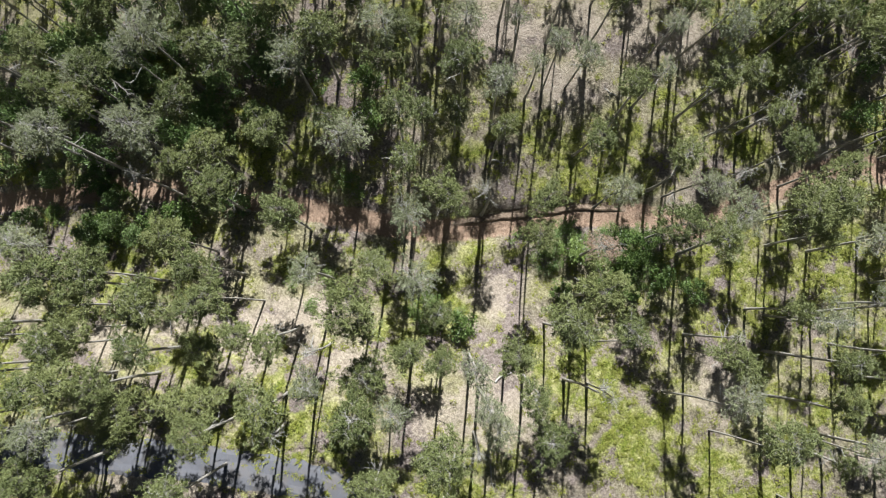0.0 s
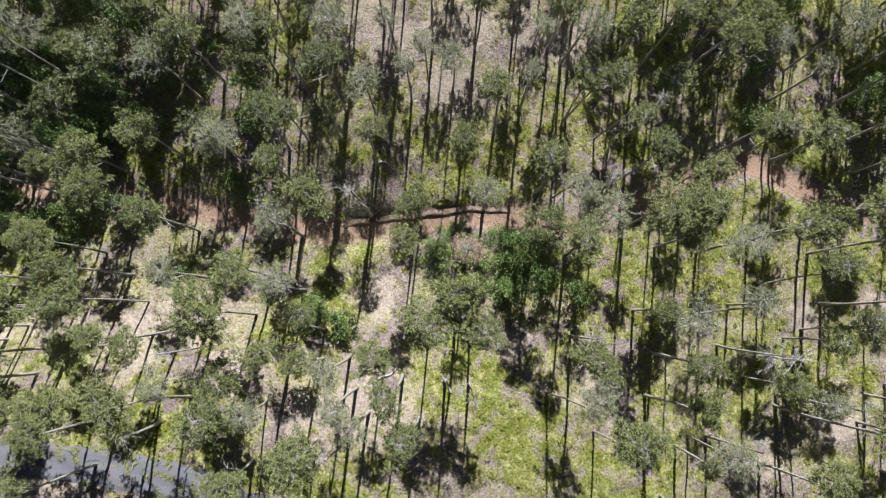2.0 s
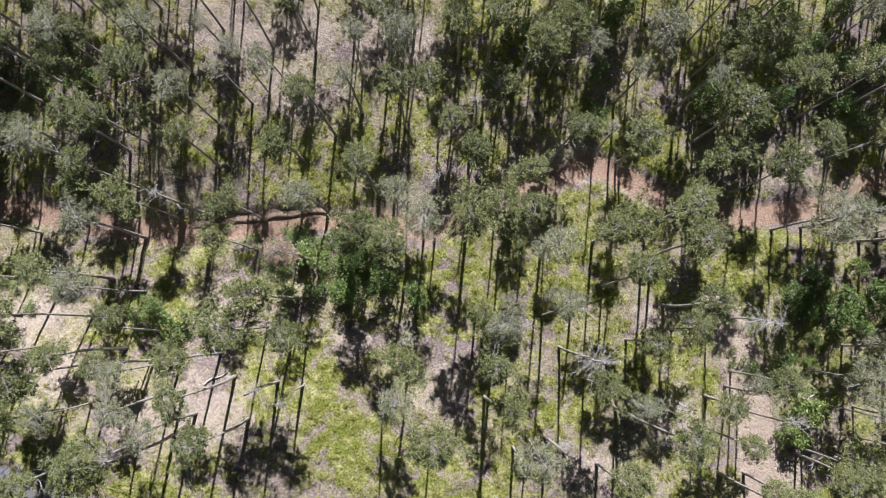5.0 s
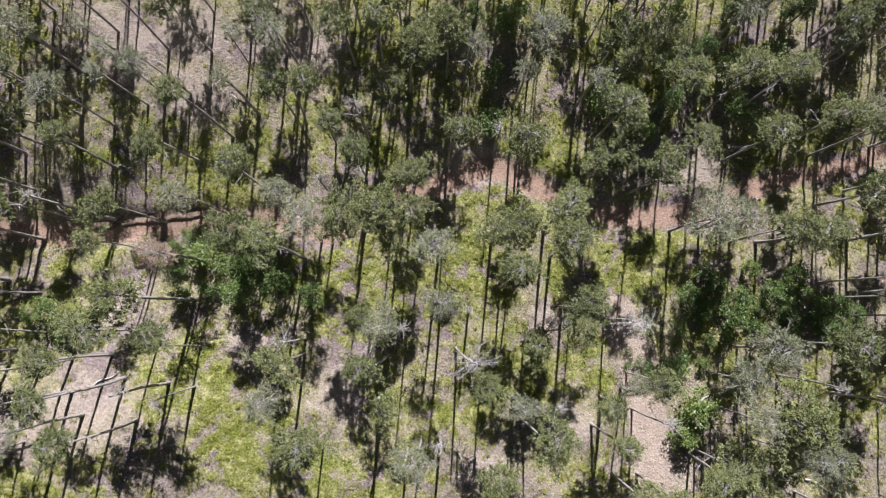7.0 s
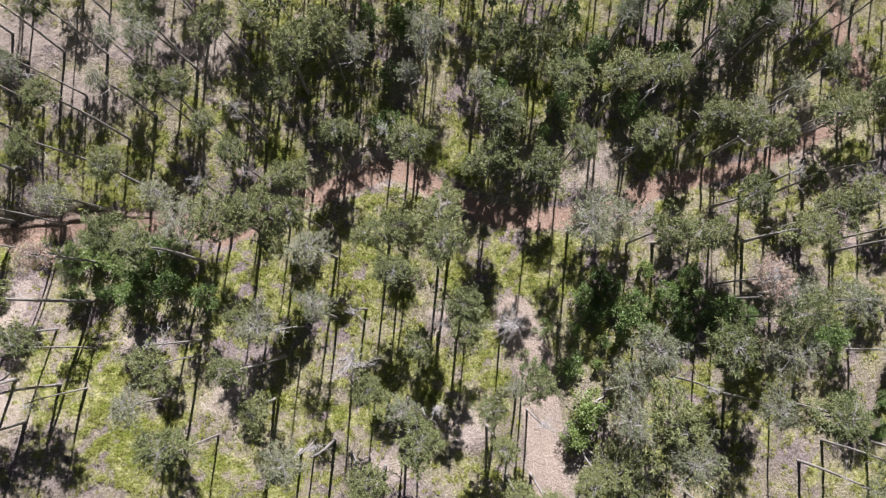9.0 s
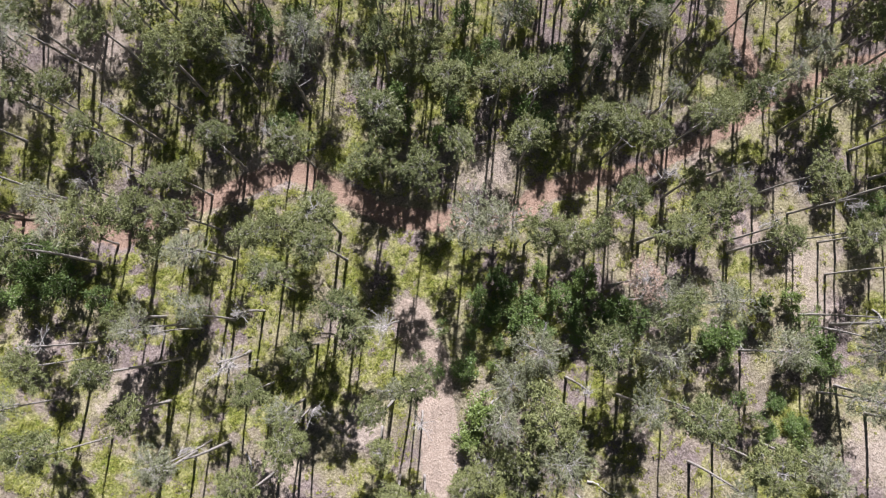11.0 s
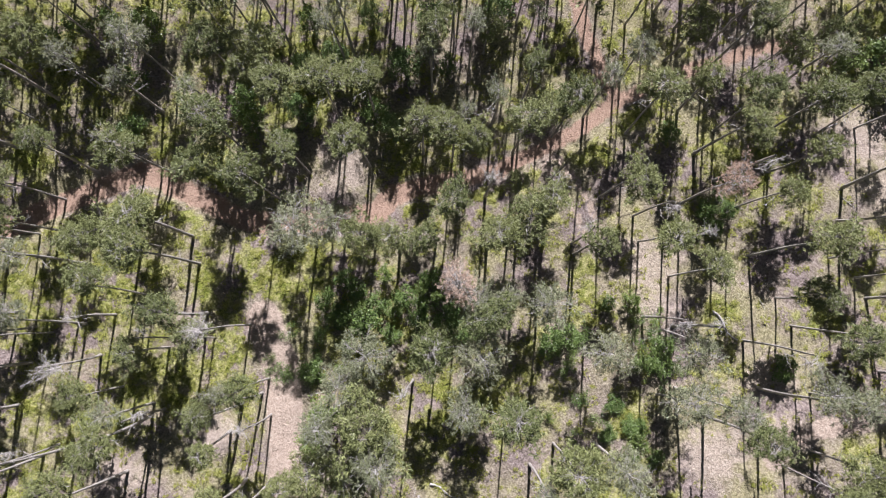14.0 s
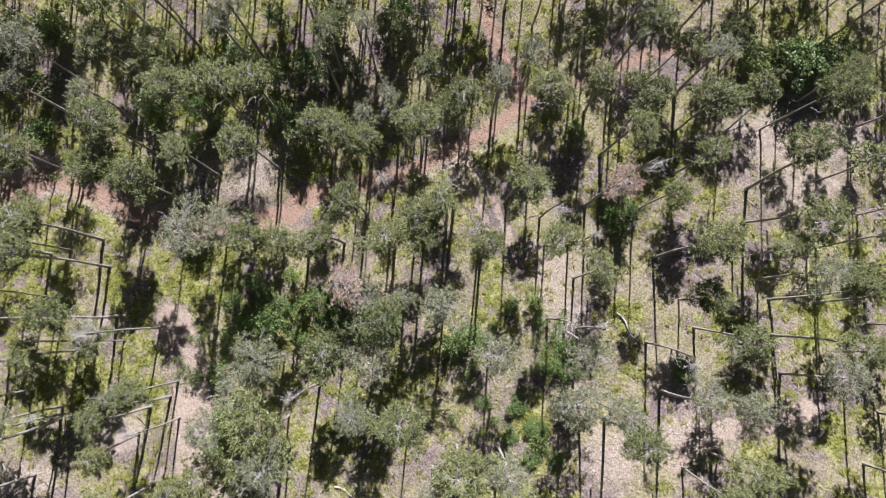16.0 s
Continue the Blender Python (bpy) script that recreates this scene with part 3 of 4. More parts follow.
pines([
    (-32, -7.5, 10.7, 2.1, 0, 0), (-31.6, -2.2, 11.1, 2, 0, 0), (-31.4, -4.6, 11, 2.1, 0, 0), (-30.7, 19.1, 12.5, 1.7, 0, 0), (-29.8, 16.3, 12.6, 1.5, 0, 0),
    (-29.5, -8.3, 9.7, 1.3, 0.2, 0), (-28.2, 24.7, 11.3, 1.9, 0, 0), (-28.1, 2, 12.8, 2.5, 0, 0), (-27.4, -5.5, 9.7, 2, 0, 0), (-26.9, -2.6, 10.3, 2, 0, 0),
    (-26.8, 0.1, 10.3, 2, 0, 0), (-26.8, -5.3, 11.4, 2, 1.7, 0.3), (-26.5, 21.9, 10.3, 1.8, 0, 0), (-26.1, -11.1, 9.9, 1.9, 0, 0), (-25.9, 14.5, 14, 1.6, 0, 0),
    (-25.4, -1.5, 10.9, 2.1, 0, 0),
])
pines([
    (-25.1, 16.8, 14, 1.8, 0, 0), (-24.6, 22.9, 11.9, 1.7, 0, 0), (-24.5, 2.4, 12.9, 2.1, 0, 0), (-23.1, -5.3, 10.3, 1.9, 0, 0), (-22.8, -8.9, 6.2, 2, 0, 0),
    (-21.8, -7.2, 7.4, 2.4, 0, 0), (-21.7, 0.3, 10.9, 1.8, 0, 0), (-21.6, 16.6, 6.8, 2.1, 0, 0), (-20.9, -3.3, 10.2, 1.7, 0, 0), (-20.8, 23.6, 6.6, 1.8, 0, 0),
    (-20.8, -0.1, 11, 2.1, 0, 0), (-20.5, 11.2, 10.3, 1.5, 0, 0), (-20.1, 5, 10.7, 2, 0, 0), (-19.9, 21.4, 7, 2.1, 0, 0), (-18.3, 12.3, 8.5, 2.1, 0, 0),
    (-17.7, 8.8, 9.5, 2.3, 0, 0),
])
pines([
    (-17.6, 3, 11.5, 1.9, 0, 0), (-17.6, -2.9, 6.8, 1.9, 0, 0), (-17.3, -6.7, 8, 2.2, 0, 0), (-16.8, -12.1, 10.1, 1.8, 0, 0), (-16.2, 20, 8.9, 2.5, 0, 0),
    (-15.5, -8, 11.1, 1.6, 0, 0), (-15.5, 0.6, 11.2, 2.1, -1.4, -0.1), (-14.4, -2.2, 10.5, 1.4, 0, 0), (-13.3, 13.6, 8.5, 2, 0, 0), (-12.5, -6.8, 9, 2, 0, 0),
    (-12.4, 22.3, 9.7, 1.8, 0, 0), (-12, -1.5, 9.1, 1.6, -0.6, -1.3), (-11.9, 7, 10.8, 1.9, 0, 0), (-9.2, 20, 10.3, 2, 0, 0), (-9.1, 14.8, 8, 1.5, 0, 0),
    (-6.5, 23, 8.5, 1.5, 0, 0),
])
pines([
    (-6.2, -7.9, 9.1, 2.1, 0, 0), (-6.1, -0.5, 12.8, 2.5, 0, 0), (-5.6, -4.6, 8.7, 2.1, 0, 0), (-5, 2.8, 11.8, 1.8, 0, 0), (-4.9, -11.9, 7.6, 1.7, 0, 0),
    (-4.3, 18.2, 8.7, 2, 0, 0), (-3.6, 14.1, 10.3, 1.8, 0, 0), (-3, 11, 10.7, 1.5, 0, 0), (-2.5, -3.2, 10.9, 1.4, 0, 0), (-2.1, 19.7, 9.3, 1.6, -1, 1),
    (-1.8, 14.9, 9.4, 1.4, 0, 0), (-0.4, 23, 9.1, 1.6, 0.3, 0.1), (-0.1, -10.5, 8.9, 2.7, 0, 0), (-0.1, -1.8, 8.3, 1.6, -0.3, 1.2), (0, -4.2, 9.2, 1.4, 0, 0),
    (0.2, 8.4, 11.5, 1.8, 0, 0),
])
pines([
    (1, 15.1, 8.9, 1.5, 0, 0), (1.5, 17.5, 11.4, 1.8, 0, 0), (4.2, 13, 10.4, 1.3, 0.5, 0.3), (5.3, -3.7, 10.3, 1.6, 0, 0), (6.7, -5.6, 11.9, 1.5, -0.5, -0.7),
    (7.4, 5.5, 10.8, 1.5, 0, 0), (8.1, 8.3, 11.3, 1.5, 0, 0), (8.1, -9.1, 10.4, 1.6, -0.8, 0), (8.9, -1.4, 12.9, 2.2, 0, 0), (9.2, 23.5, 10.7, 1.4, 0.1, 0.4),
    (11.3, 1.1, 13.7, 2.2, 0, 0), (11.7, 13.7, 10.5, 1.5, 0.1, -1.2), (12.4, -3.1, 11.6, 1.6, 0.8, 1.3), (13, 23.4, 10.7, 1.6, 0.3, -0.3), (14.7, 15.9, 12, 1.5, -0.8, 0.1),
    (17.6, 5.9, 10.3, 2.1, 0, 0),
])
pines([
    (18.6, 10.6, 10.9, 1.8, -0.5, 0.5), (19.6, 23.5, 8.9, 1.7, 0.1, 0.2), (21, 16.9, 11.2, 1.8, 0, 0), (21.3, 4.8, 11.8, 1.9, -0.8, 0.3), (21.3, 17.3, 10.8, 1.6, 2.1, 0),
    (21.5, -3.7, 10.1, 1.9, 0, -0.2), (23.4, -10.8, 12.3, 2.3, 0.4, 1.3), (24, 15.6, 10.8, 1.2, 1.2, -1.2), (25.8, 22.7, 9.7, 1.8, 0, 0), (26.7, 7.4, 12.4, 2.4, 0, 0),
    (26.9, 12.2, 10.3, 1.5, 0, 0), (27.4, -0.2, 8.9, 1.5, 0, -0.2), (28.2, -7.7, 10.8, 1.8, 1.2, 0.4), (28.4, 22.5, 10.2, 1.5, 0, 0), (28.9, -3.9, 13.8, 1.7, -0.7, -0.2),
    (29.1, 18.4, 6.8, 2, 0, 0),
])
pines([
    (29.2, 7.9, 11.2, 2.3, 0, 0), (29.6, 5.6, 8.9, 1.7, 0, 0), (30.7, -12.1, 8.2, 1.2, -0.1, 0), (30.9, 20.4, 12.2, 2, 1.2, -0.7), (31.2, 11.2, 10.3, 1.7, 0, 0),
    (32, 8, 9.3, 1.9, 0, 0), (32.7, 23.4, 7.5, 1.4, 0, 0), (34.2, 21.7, 10.5, 2.3, 0, 0), (34.3, 13.7, 11.2, 1.6, 1, 0.1), (37.3, -6.2, 8.2, 1.9, 0, 0),
    (38.2, -13.6, 11.7, 1.8, -0.2, 1.3), (38.4, 6.3, 10.3, 1.7, 0, 0), (39.2, 2.2, 11.6, 1.8, 0.5, 0.9), (40.1, -8.7, 13.5, 2, 1.8, -0.3), (40.2, 6.7, 10.1, 2, 0, 0),
    (40.8, 13.9, 9.4, 2.2, 0, 0),
])
pines([
    (41.3, -2.7, 8, 1.8, 0, 0), (43.3, 7.6, 11.9, 2.2, 0, 0.2), (43.9, 5.1, 13.1, 1.9, -0.5, 0), (44.8, 0.5, 11.1, 1.9, 0, 0), (45.5, -1.8, 6.1, 1.9, 0, 0),
    (47.2, 12.3, 9.4, 2.4, 0, 0), (47.3, -10.1, 9, 1.3, 0.8, -0.3), (47.8, 21.9, 9.8, 2.2, 0, 0), (47.9, 15.7, 10.5, 2.4, 0, 0), (48.3, -7.7, 8.1, 1.6, -1, 0.2),
    (49, -14.3, 10.1, 1.6, 0, 0.6), (49.6, 20.9, 6.4, 2, 0, 0), (50.7, -5.5, 9.4, 1.6, 0, 0), (51.2, -14.3, 9.8, 1.4, 0.2, 0.2), (51.4, 11.1, 10.7, 2.1, 0, 0),
    (51.5, 22, 8.8, 2, 0, 0),
])
pines([
    (53.3, 18.6, 9.6, 2.1, 0, 0), (54.2, 13.5, 10.3, 1.6, 0, 0), (55.9, -12.6, 9.5, 1.5, -1.5, -0.1), (56.3, -12.2, 8.4, 2.6, 0, 0), (57.3, 17.8, 11.6, 2, 0, 0),
    (59.2, -12.6, 6.6, 2.6, 0, 0), (59.9, 14, 10.8, 1.8, -0.6, -0.4), (60.4, 6.4, 11.2, 2, 0, 0), (60.6, 18.1, 11.3, 1.9, 0, 0), (61.1, -8.5, 9.7, 3, 0, 0),
    (62.7, 6.4, 10.3, 1.7, 0, 0), (64.9, 15.1, 9.1, 1.9, 0, 0), (65.8, 22.9, 9.2, 1.8, 0, 0), (66, 6.9, 7.9, 1.9, -1, -0.6), (66.1, -2.7, 8.2, 2.4, 0, 0),
    (67.5, 14.3, 10.3, 1.7, 0, 0),
])
pines([
    (67.8, 25.3, 8.7, 1.4, 0, 0), (68, 9.7, 9.6, 1.9, -0.5, -0.6), (68.6, 14.8, 10.2, 1.7, 0.7, -1.1), (70, -0.3, 10.8, 2, 0, 0), (70.5, 24.2, 5.7, 1.6, 0, 0),
    (70.6, 6.4, 10.8, 2, 0, 0), (72.1, -7.4, 10.6, 2.3, 0, 0), (72.9, 10.6, 7.5, 1.3, 0, 0), (73.1, 15.1, 11.3, 2, 0, 0), (73.3, 7.5, 9.9, 2.2, 0, 0),
    (73.9, 19.5, 9.4, 1.3, 0, 0), (75.3, 16.6, 8.2, 1.8, 0, 0), (75.3, 8.7, 10.7, 1.6, 0, 0), (76.1, -10.9, 10.8, 2.5, 0, 0), (76.7, 16.4, 11.5, 1.9, 0, 0),
    (78.4, 5.5, 10.3, 1.6, 0, 0),
])
pines([
    (80.8, 10.7, 10, 1.9, 0.7, -0.5), (83.2, 16.4, 10, 2, 0.1, 0.8), (84.1, 6.6, 10.6, 1.8, -0.5, -0.9), (86.5, 3.4, 10.8, 1.6, 0, 0), (86.8, 23, 7.9, 1.9, 0, 0),
    (87.9, 18.4, 8, 1.6, 0, 0), (88.6, -8.4, 11.5, 1.8, 0, 0), (89.1, 14.4, 10.3, 1.6, 0.8, -0.4), (90.5, 22.1, 10.3, 1.6, 0, 0), (91, 16.5, 9.5, 2, 0, 0),
    (91.9, 9.3, 10.3, 1.4, 0, 0), (93.4, 5.2, 10, 2, 1.7, 0.4), (93.5, 21.3, 7.1, 1.8, 1, 0), (94.6, -12.3, 9.1, 1.6, 0, -0.2), (95.4, 12.6, 8.4, 1.7, 0, 0),
    (95.4, 1.5, 6.6, 1.8, 0, 0),
])
pines([
    (95.9, 16.5, 9.2, 2.2, 0, 0), (96.4, -0.9, 8.8, 2, 0.6, -1), (96.9, -11.1, 7.3, 2.1, 0.3, -0.2), (99.6, 21.2, 6.3, 2, -1, 1.1), (99.9, 16, 9.3, 1.9, -0.9, 0.9),
    (100.2, 4.9, 9.6, 1.5, 0, 0), (101.2, 8.2, 10.8, 2.3, 0.7, -1.5), (101.8, 11.1, 10.8, 2.1, -0.3, 1), (102.9, -1.6, 10.8, 2, 1, -0.7), (103, 1.4, 10.8, 2, 1.5, 0.9),
    (103.4, 16.5, 10.8, 2.1, 0.9, -0.3), (105.6, 24.4, 10.8, 1.5, -0.1, -0.3), (106.9, 1.1, 10.3, 1.4, 0.2, 0.5), (106.9, 19.1, 9, 1.3, -0.3, -0.3), (111.3, 13.6, 10.1, 1.5, 0, -0.6),
    (111.6, 8.8, 9.2, 1.6, -0.3, 0.3),
])
pines([
    (112, 22.4, 10.4, 1.5, 0.2, -0.1),
])
bare_pines([
    (-32, 4.8, 10.3, 2.1, 0, 0), (-31.1, 13.2, 10.3, 2.3, 0, 0), (-28.3, 18, 10.3, 1.9, 0, 0), (-28, 12.2, 14.3, 2.3, 0, 0), (-26.2, -8, 11.1, 1.9, 0, 0),
    (-25, 13.9, 6.3, 2, 0, 0), (-23.3, 22.2, 7.7, 1.8, 0, 0), (-22.4, 12.4, 13.9, 2.2, 0, 0), (-22.4, 17.9, 13.9, 1.5, 0, 0), (-21.4, 19.5, 13.8, 2, 0, 0),
    (-11.3, 18.5, 10.3, 1.8, 0, 0), (-10.2, -7.1, 9.4, 1.4, 1.1, 1.8), (-9.6, 2.4, 11.5, 1.5, 0, 0), (-7.2, 12.7, 8.9, 2, 0, 0), (-4.5, 20.6, 9.6, 1.9, 0, 0),
    (-4.2, -7.5, 8.1, 1.6, 0.7, 0.1),
])
bare_pines([
    (-3.4, 24.2, 9.6, 1.6, 0, 0), (-2.7, 6.6, 11.4, 1.9, 0, 0), (-2.1, 1.7, 12.2, 1.9, 0, 0), (-0.4, 26.5, 9.9, 1.6, 0, 0), (2.1, 21.1, 9.4, 1.8, 0, 0),
    (2.2, -4, 12, 1.5, 0, 0), (2.9, -6.6, 12.1, 1.3, 0, 0), (4, -8.5, 9.9, 1.8, 0, 0), (4.3, 16.7, 10.3, 1.6, 0, 0), (4.9, 24.9, 10.4, 1.3, 0, 0),
    (6.1, 21.9, 8.2, 1.1, 0, 0), (7.3, 18.6, 9, 1.1, 0, 0), (8.9, 19.4, 10.3, 1.2, 0, 0), (11, 19.7, 10.4, 1.4, -0.2, -1.2), (13.2, 26.9, 8.8, 1.4, 0, 0),
    (13.8, 9.1, 10.7, 1.7, -0.3, -0.3),
])
bare_pines([
    (16.6, 26.6, 9.3, 1.8, 0, 0), (17.1, 18, 9.8, 1.1, 0, 0), (17.1, 21, 9.9, 1.1, 0, 0), (19.2, -7.3, 11.5, 1.8, 1.9, 0.7), (20, 10, 9, 1.7, 1, -0.7),
    (20.8, 22.3, 11.9, 1.8, 0.4, -2), (21.9, 25.7, 9.7, 1.5, 0, 0), (22.7, 6.6, 10.3, 2.2, 0.4, 0.4), (29.2, -0.7, 10.3, 1.9, 0, 0), (32, -11.2, 10.7, 1.9, 0, 0),
    (33.5, 5.1, 11, 1.9, 0, 0), (33.6, -0.5, 11.1, 1.7, 0.3, 1.1), (35.8, 20.9, 9.6, 1.7, 0, 0), (40.2, -7.7, 8.9, 1.6, 0, 0), (40.4, 19.3, 9, 1.1, 0, 0),
    (41.9, 22.1, 10.1, 2.1, 0, 0),
])
bare_pines([
    (46.2, 18.9, 9.4, 1.1, 0, 0), (50.1, -6.8, 8.8, 1.2, -1.1, 1), (52.5, 25.5, 10.9, 1.6, -0.2, -0.1), (55, 7.5, 9.8, 2.6, -0.1, -0.5), (57.4, -8.1, 10.8, 2, 0, 0),
    (57.6, 7.7, 8.4, 2.5, 0, 0), (57.9, 22.9, 10.3, 1.3, 0, 0), (58, -5.4, 7, 2.3, 0, 0), (58.5, 24.3, 10.8, 1.6, 0.1, 0.3), (60.6, -3.1, 7.7, 2.7, 0, 0),
    (61.3, -11.2, 10.3, 2.3, 0, 0), (65.7, 20.8, 8.9, 1.1, 0, 0), (68.3, -7.1, 9.6, 1.8, 0, 0), (68.5, 16.9, 7.5, 1.1, 0, 0), (69.1, 1.2, 9.8, 2, 0, 0),
    (69.1, 22.5, 10.8, 1.1, 0, 0),
])
bare_pines([
    (69.7, -3, 9.4, 2.7, 0, 0), (71.1, 17.5, 9.4, 1.1, 0, 0), (71.5, 1.7, 8.1, 1.7, 0, 0), (73.9, 23.9, 9, 1.1, 0, 0), (74, -12.7, 10.4, 1.3, -0.1, 0.2),
    (75, 1.1, 8, 2.1, 0, 0), (78.9, -3.2, 7.7, 2.3, 0, 0), (79.5, -10.8, 10.3, 2.2, 0, 0), (79.6, 18.2, 10.8, 1.2, 0, 0), (82.3, 20.9, 8.6, 1.5, 0, 0),
    (84.9, -6.7, 7.4, 2.3, 0, 0), (85.5, -1.2, 7.2, 2.2, 0.5, -1.6), (86.4, -6.1, 9.5, 1.9, 1.5, -0.8), (90.3, 23.9, 10.7, 1.5, 0.1, -0.2), (93.2, -6.1, 11, 1.9, -0.3, 0.8),
    (95.9, 19.8, 10.3, 1.4, 0, 0),
])
bare_pines([
    (97.4, -6.5, 7.3, 1.7, 0, 0), (102.3, 3.2, 10.8, 1.9, 0, 0), (103.3, -4.8, 10.8, 2.2, -1.2, 0.7), (111.6, 16.6, 9.5, 1.3, 0.6, -0.3),
])
brown_pines([
    (12.1, 4.5, 10.1, 1.6, 0, 0), (68, 2.6, 10.9, 2, 0, 0), (87.7, 9.9, 9.6, 1.7, 0.8, 0.2),
])
dead_pines([
    (-22.7, 9.7, 12.5, 1, 0, -0.1), (-12.5, -9.1, 7.9, 1.4, 0.9, 0.4), (-9.4, -3, 10.3, 1, 0, 0), (2.5, -10.1, 10.3, 0.9, 0, 0), (3.5, 8.5, 12, 1, 0, 0),
    (10.3, -6.1, 10.6, 1, 0.8, 0.4), (12.4, -6.5, 8.2, 1, 0, 0), (21.5, -2.4, 10.4, 1, 0, 0), (24, 10.3, 8.9, 1.3, 0, 0), (27, 15.9, 10.3, 1, 0, 0),
    (30.7, -1.2, 10.3, 1, 0, 0), (33.6, -11.3, 10.3, 1, 0, 1.4), (35.1, -3.3, 10.8, 2.2, 1.3, -0.6), (36.3, 0.4, 7.2, 1, 0, 0), (38.6, 14.6, 8.8, 1, 0, 0.2),
    (41.2, -8.2, 9.4, 1, 1.7, 0.9),
])
dead_pines([
    (42.9, -1.9, 10.3, 1, 0.4, 1), (48.8, -0.6, 12.5, 1.9, 0, 0), (51, -8.7, 10.3, 1, 0, 0), (63.9, -5.6, 10.3, 1, 0, 0), (70.5, 11, 10.3, 1, 0, 0),
    (76.2, 12.2, 10.3, 1, -0.8, -1.9), (78.2, 6.5, 10.3, 1, -0.6, 0.4), (83.7, 8.9, 9.6, 1, 0.3, -0.7), (84.1, -0.1, 10.3, 1, 0, 0), (86.1, 6.3, 10.3, 1, 0, 0),
    (86.6, -0.9, 10.3, 1, 0, 0), (90.8, 11.9, 10.3, 1, 0, 0), (92.4, -2.1, 10.3, 1, 0.2, -1.2),
])
saplings([
    (-33.3, 11.8, 1.6, 1.2), (-31.9, 13.2, 1.6, 1.3), (-31.8, 7.8, 2.1, 1.1), (-31.4, 11.3, 1.8, 1.1), (-30.9, 6.3, 2.1, 1.3),
    (-30, 7.8, 2.1, 1.1), (-25.5, 7.5, 3.5, 1.5), (-23.7, 6.2, 2.5, 1.3), (-23.4, 8.4, 2.7, 1.6), (-6.7, 19.4, 2.6, 1.6),
    (-6.2, 16.3, 3.6, 1.6), (1.4, -1.4, 2.6, 1.4), (10.5, 1.6, 2.2, 1), (13.1, 1.9, 2.6, 1), (15.8, 3.9, 3, 1.3),
    (15.9, 1.6, 3, 1.4), (16.3, 6, 3.7, 1.2), (16.9, 4.3, 4.2, 1), (18.1, 5.7, 3.2, 1), (19.1, 2.4, 3.4, 1.5),
    (22.1, 1.4, 3, 1.3), (31.3, 25.3, 3.2, 1.3), (34.1, 25.9, 3.9, 1.1), (36.7, 26.6, 3.5, 1.2),
])
# these nine and the last three above are added to darken the upper wood
saplings([
    (38.2, 17.4, 2.6, 1.4), (38.5, 21.7, 3.3, 1.2), (39.5, 26.3, 3.6, 1.2), (48.6, 19.6, 3.7, 1.5), (49.4, 17.8, 3.8, 1.1),
    (52.4, 16.3, 2.9, 1), (54.8, 26.8, 3.7, 1.2), (60.5, 18.5, 3.1, 1.3), (67.2, 22.5, 3.4, 1),
])
saplings([
    (75.8, -2.1, 2.5, 1.1), (80.5, -9.8, 1, 0.9), (81.1, -7.6, 1.2, 1), (81.0, 1.1, 1.5, 0.7),
    (82.2, -11.7, 1, 0.9), (82.7, -9.3, 0.9, 1), (83.2, -9.7, 1.1, 0.9), (84.4, -11.6, 1.3, 0.7),
    (85.6, -2.5, 1.4, 1.1), (89.7, 9.1, 1.6, 0.8), (90.6, 7.6, 1.6, 0.7),
    (91.5, 9.1, 2, 0.8),
])
broadleaves([
    (-36.2, 18.5, 2.4, 1.5), (-36.2, 20.5, 2.5, 1.2), (-35.8, 24.5, 2.5, 1.1), (-34.4, 19.5, 2.9, 1.1), (-34.3, 23.3, 3.5, 1.1),
    (-34, 25.2, 2.7, 1), (-33.1, 17.6, 4, 1.8), (-31.9, 23.8, 2.8, 1), (-31.5, 21.9, 3.4, 1.3), (-30.1, 23.2, 3.1, 1.1),
    (9.7, 5.3, 1.4, 1.1), (11.9, 5.1, 1.8, 1.5), (13.8, 4.3, 1.6, 1.2), (40.4, 26, 4.6, 1.6), (55, -10.8, 2.7, 1.4),
    (55.6, -10.3, 1.6, 1.2), (56.3, -8.5, 3.6, 1.8),
])
saplings([
    (56, 1.6, 2.6, 1.1), (59.6, -0.5, 3.2, 1.6), (63.2, 1.7, 2.8, 1.3), (66.9, 0.3, 3, 1.4), (58.9, 2.5, 1.3, 1),
    (54.9, -4.5, 1.9, 1.4), (62, -1.5, 1.6, 1), (65, -1.8, 1.7, 1), (69, 0.8, 2, 1.1),
    (60.8, 1.4, 2, 1.1), (57.4, 0.2, 1.7, 1), (64.6, 0.2, 2.2, 1.2), (68, -1.4, 1.6, 1.2), (57.8, 3.4, 2, 1),
    (65.6, 3.4, 2.4, 1.1), (70.6, -0.4, 1.5, 1), (77.2, -1.8, 1.8, 1.4), (85.2, -4.3, 1.6, 1.1), (95, -4.4, 2, 1.2), (86.8, 16.2, 1.8, 1.0),
])
broadleaves([
    (61.4, 3.9, 2.8, 0.9), (58, -2.6, 1.3, 0.8), (64.8, 2.6, 2.2, 0.8), (57.3, -4.6, 1.4, 0.7), (62.2, 0.4, 1.8, 0.9), (59.2, 1, 1.6, 0.8),
    (66.2, 1.8, 2, 0.9), (55.4, -1.6, 1.3, 0.8), (82.8, 1.4, 2.3, 0.8), (83.2, 0.4, 1.3, 0.6), (102.5, 22.2, 2.5, 1.6),
    (105.8, 22.6, 3.2, 1.9), (108.2, 21, 2.6, 1.5),
])
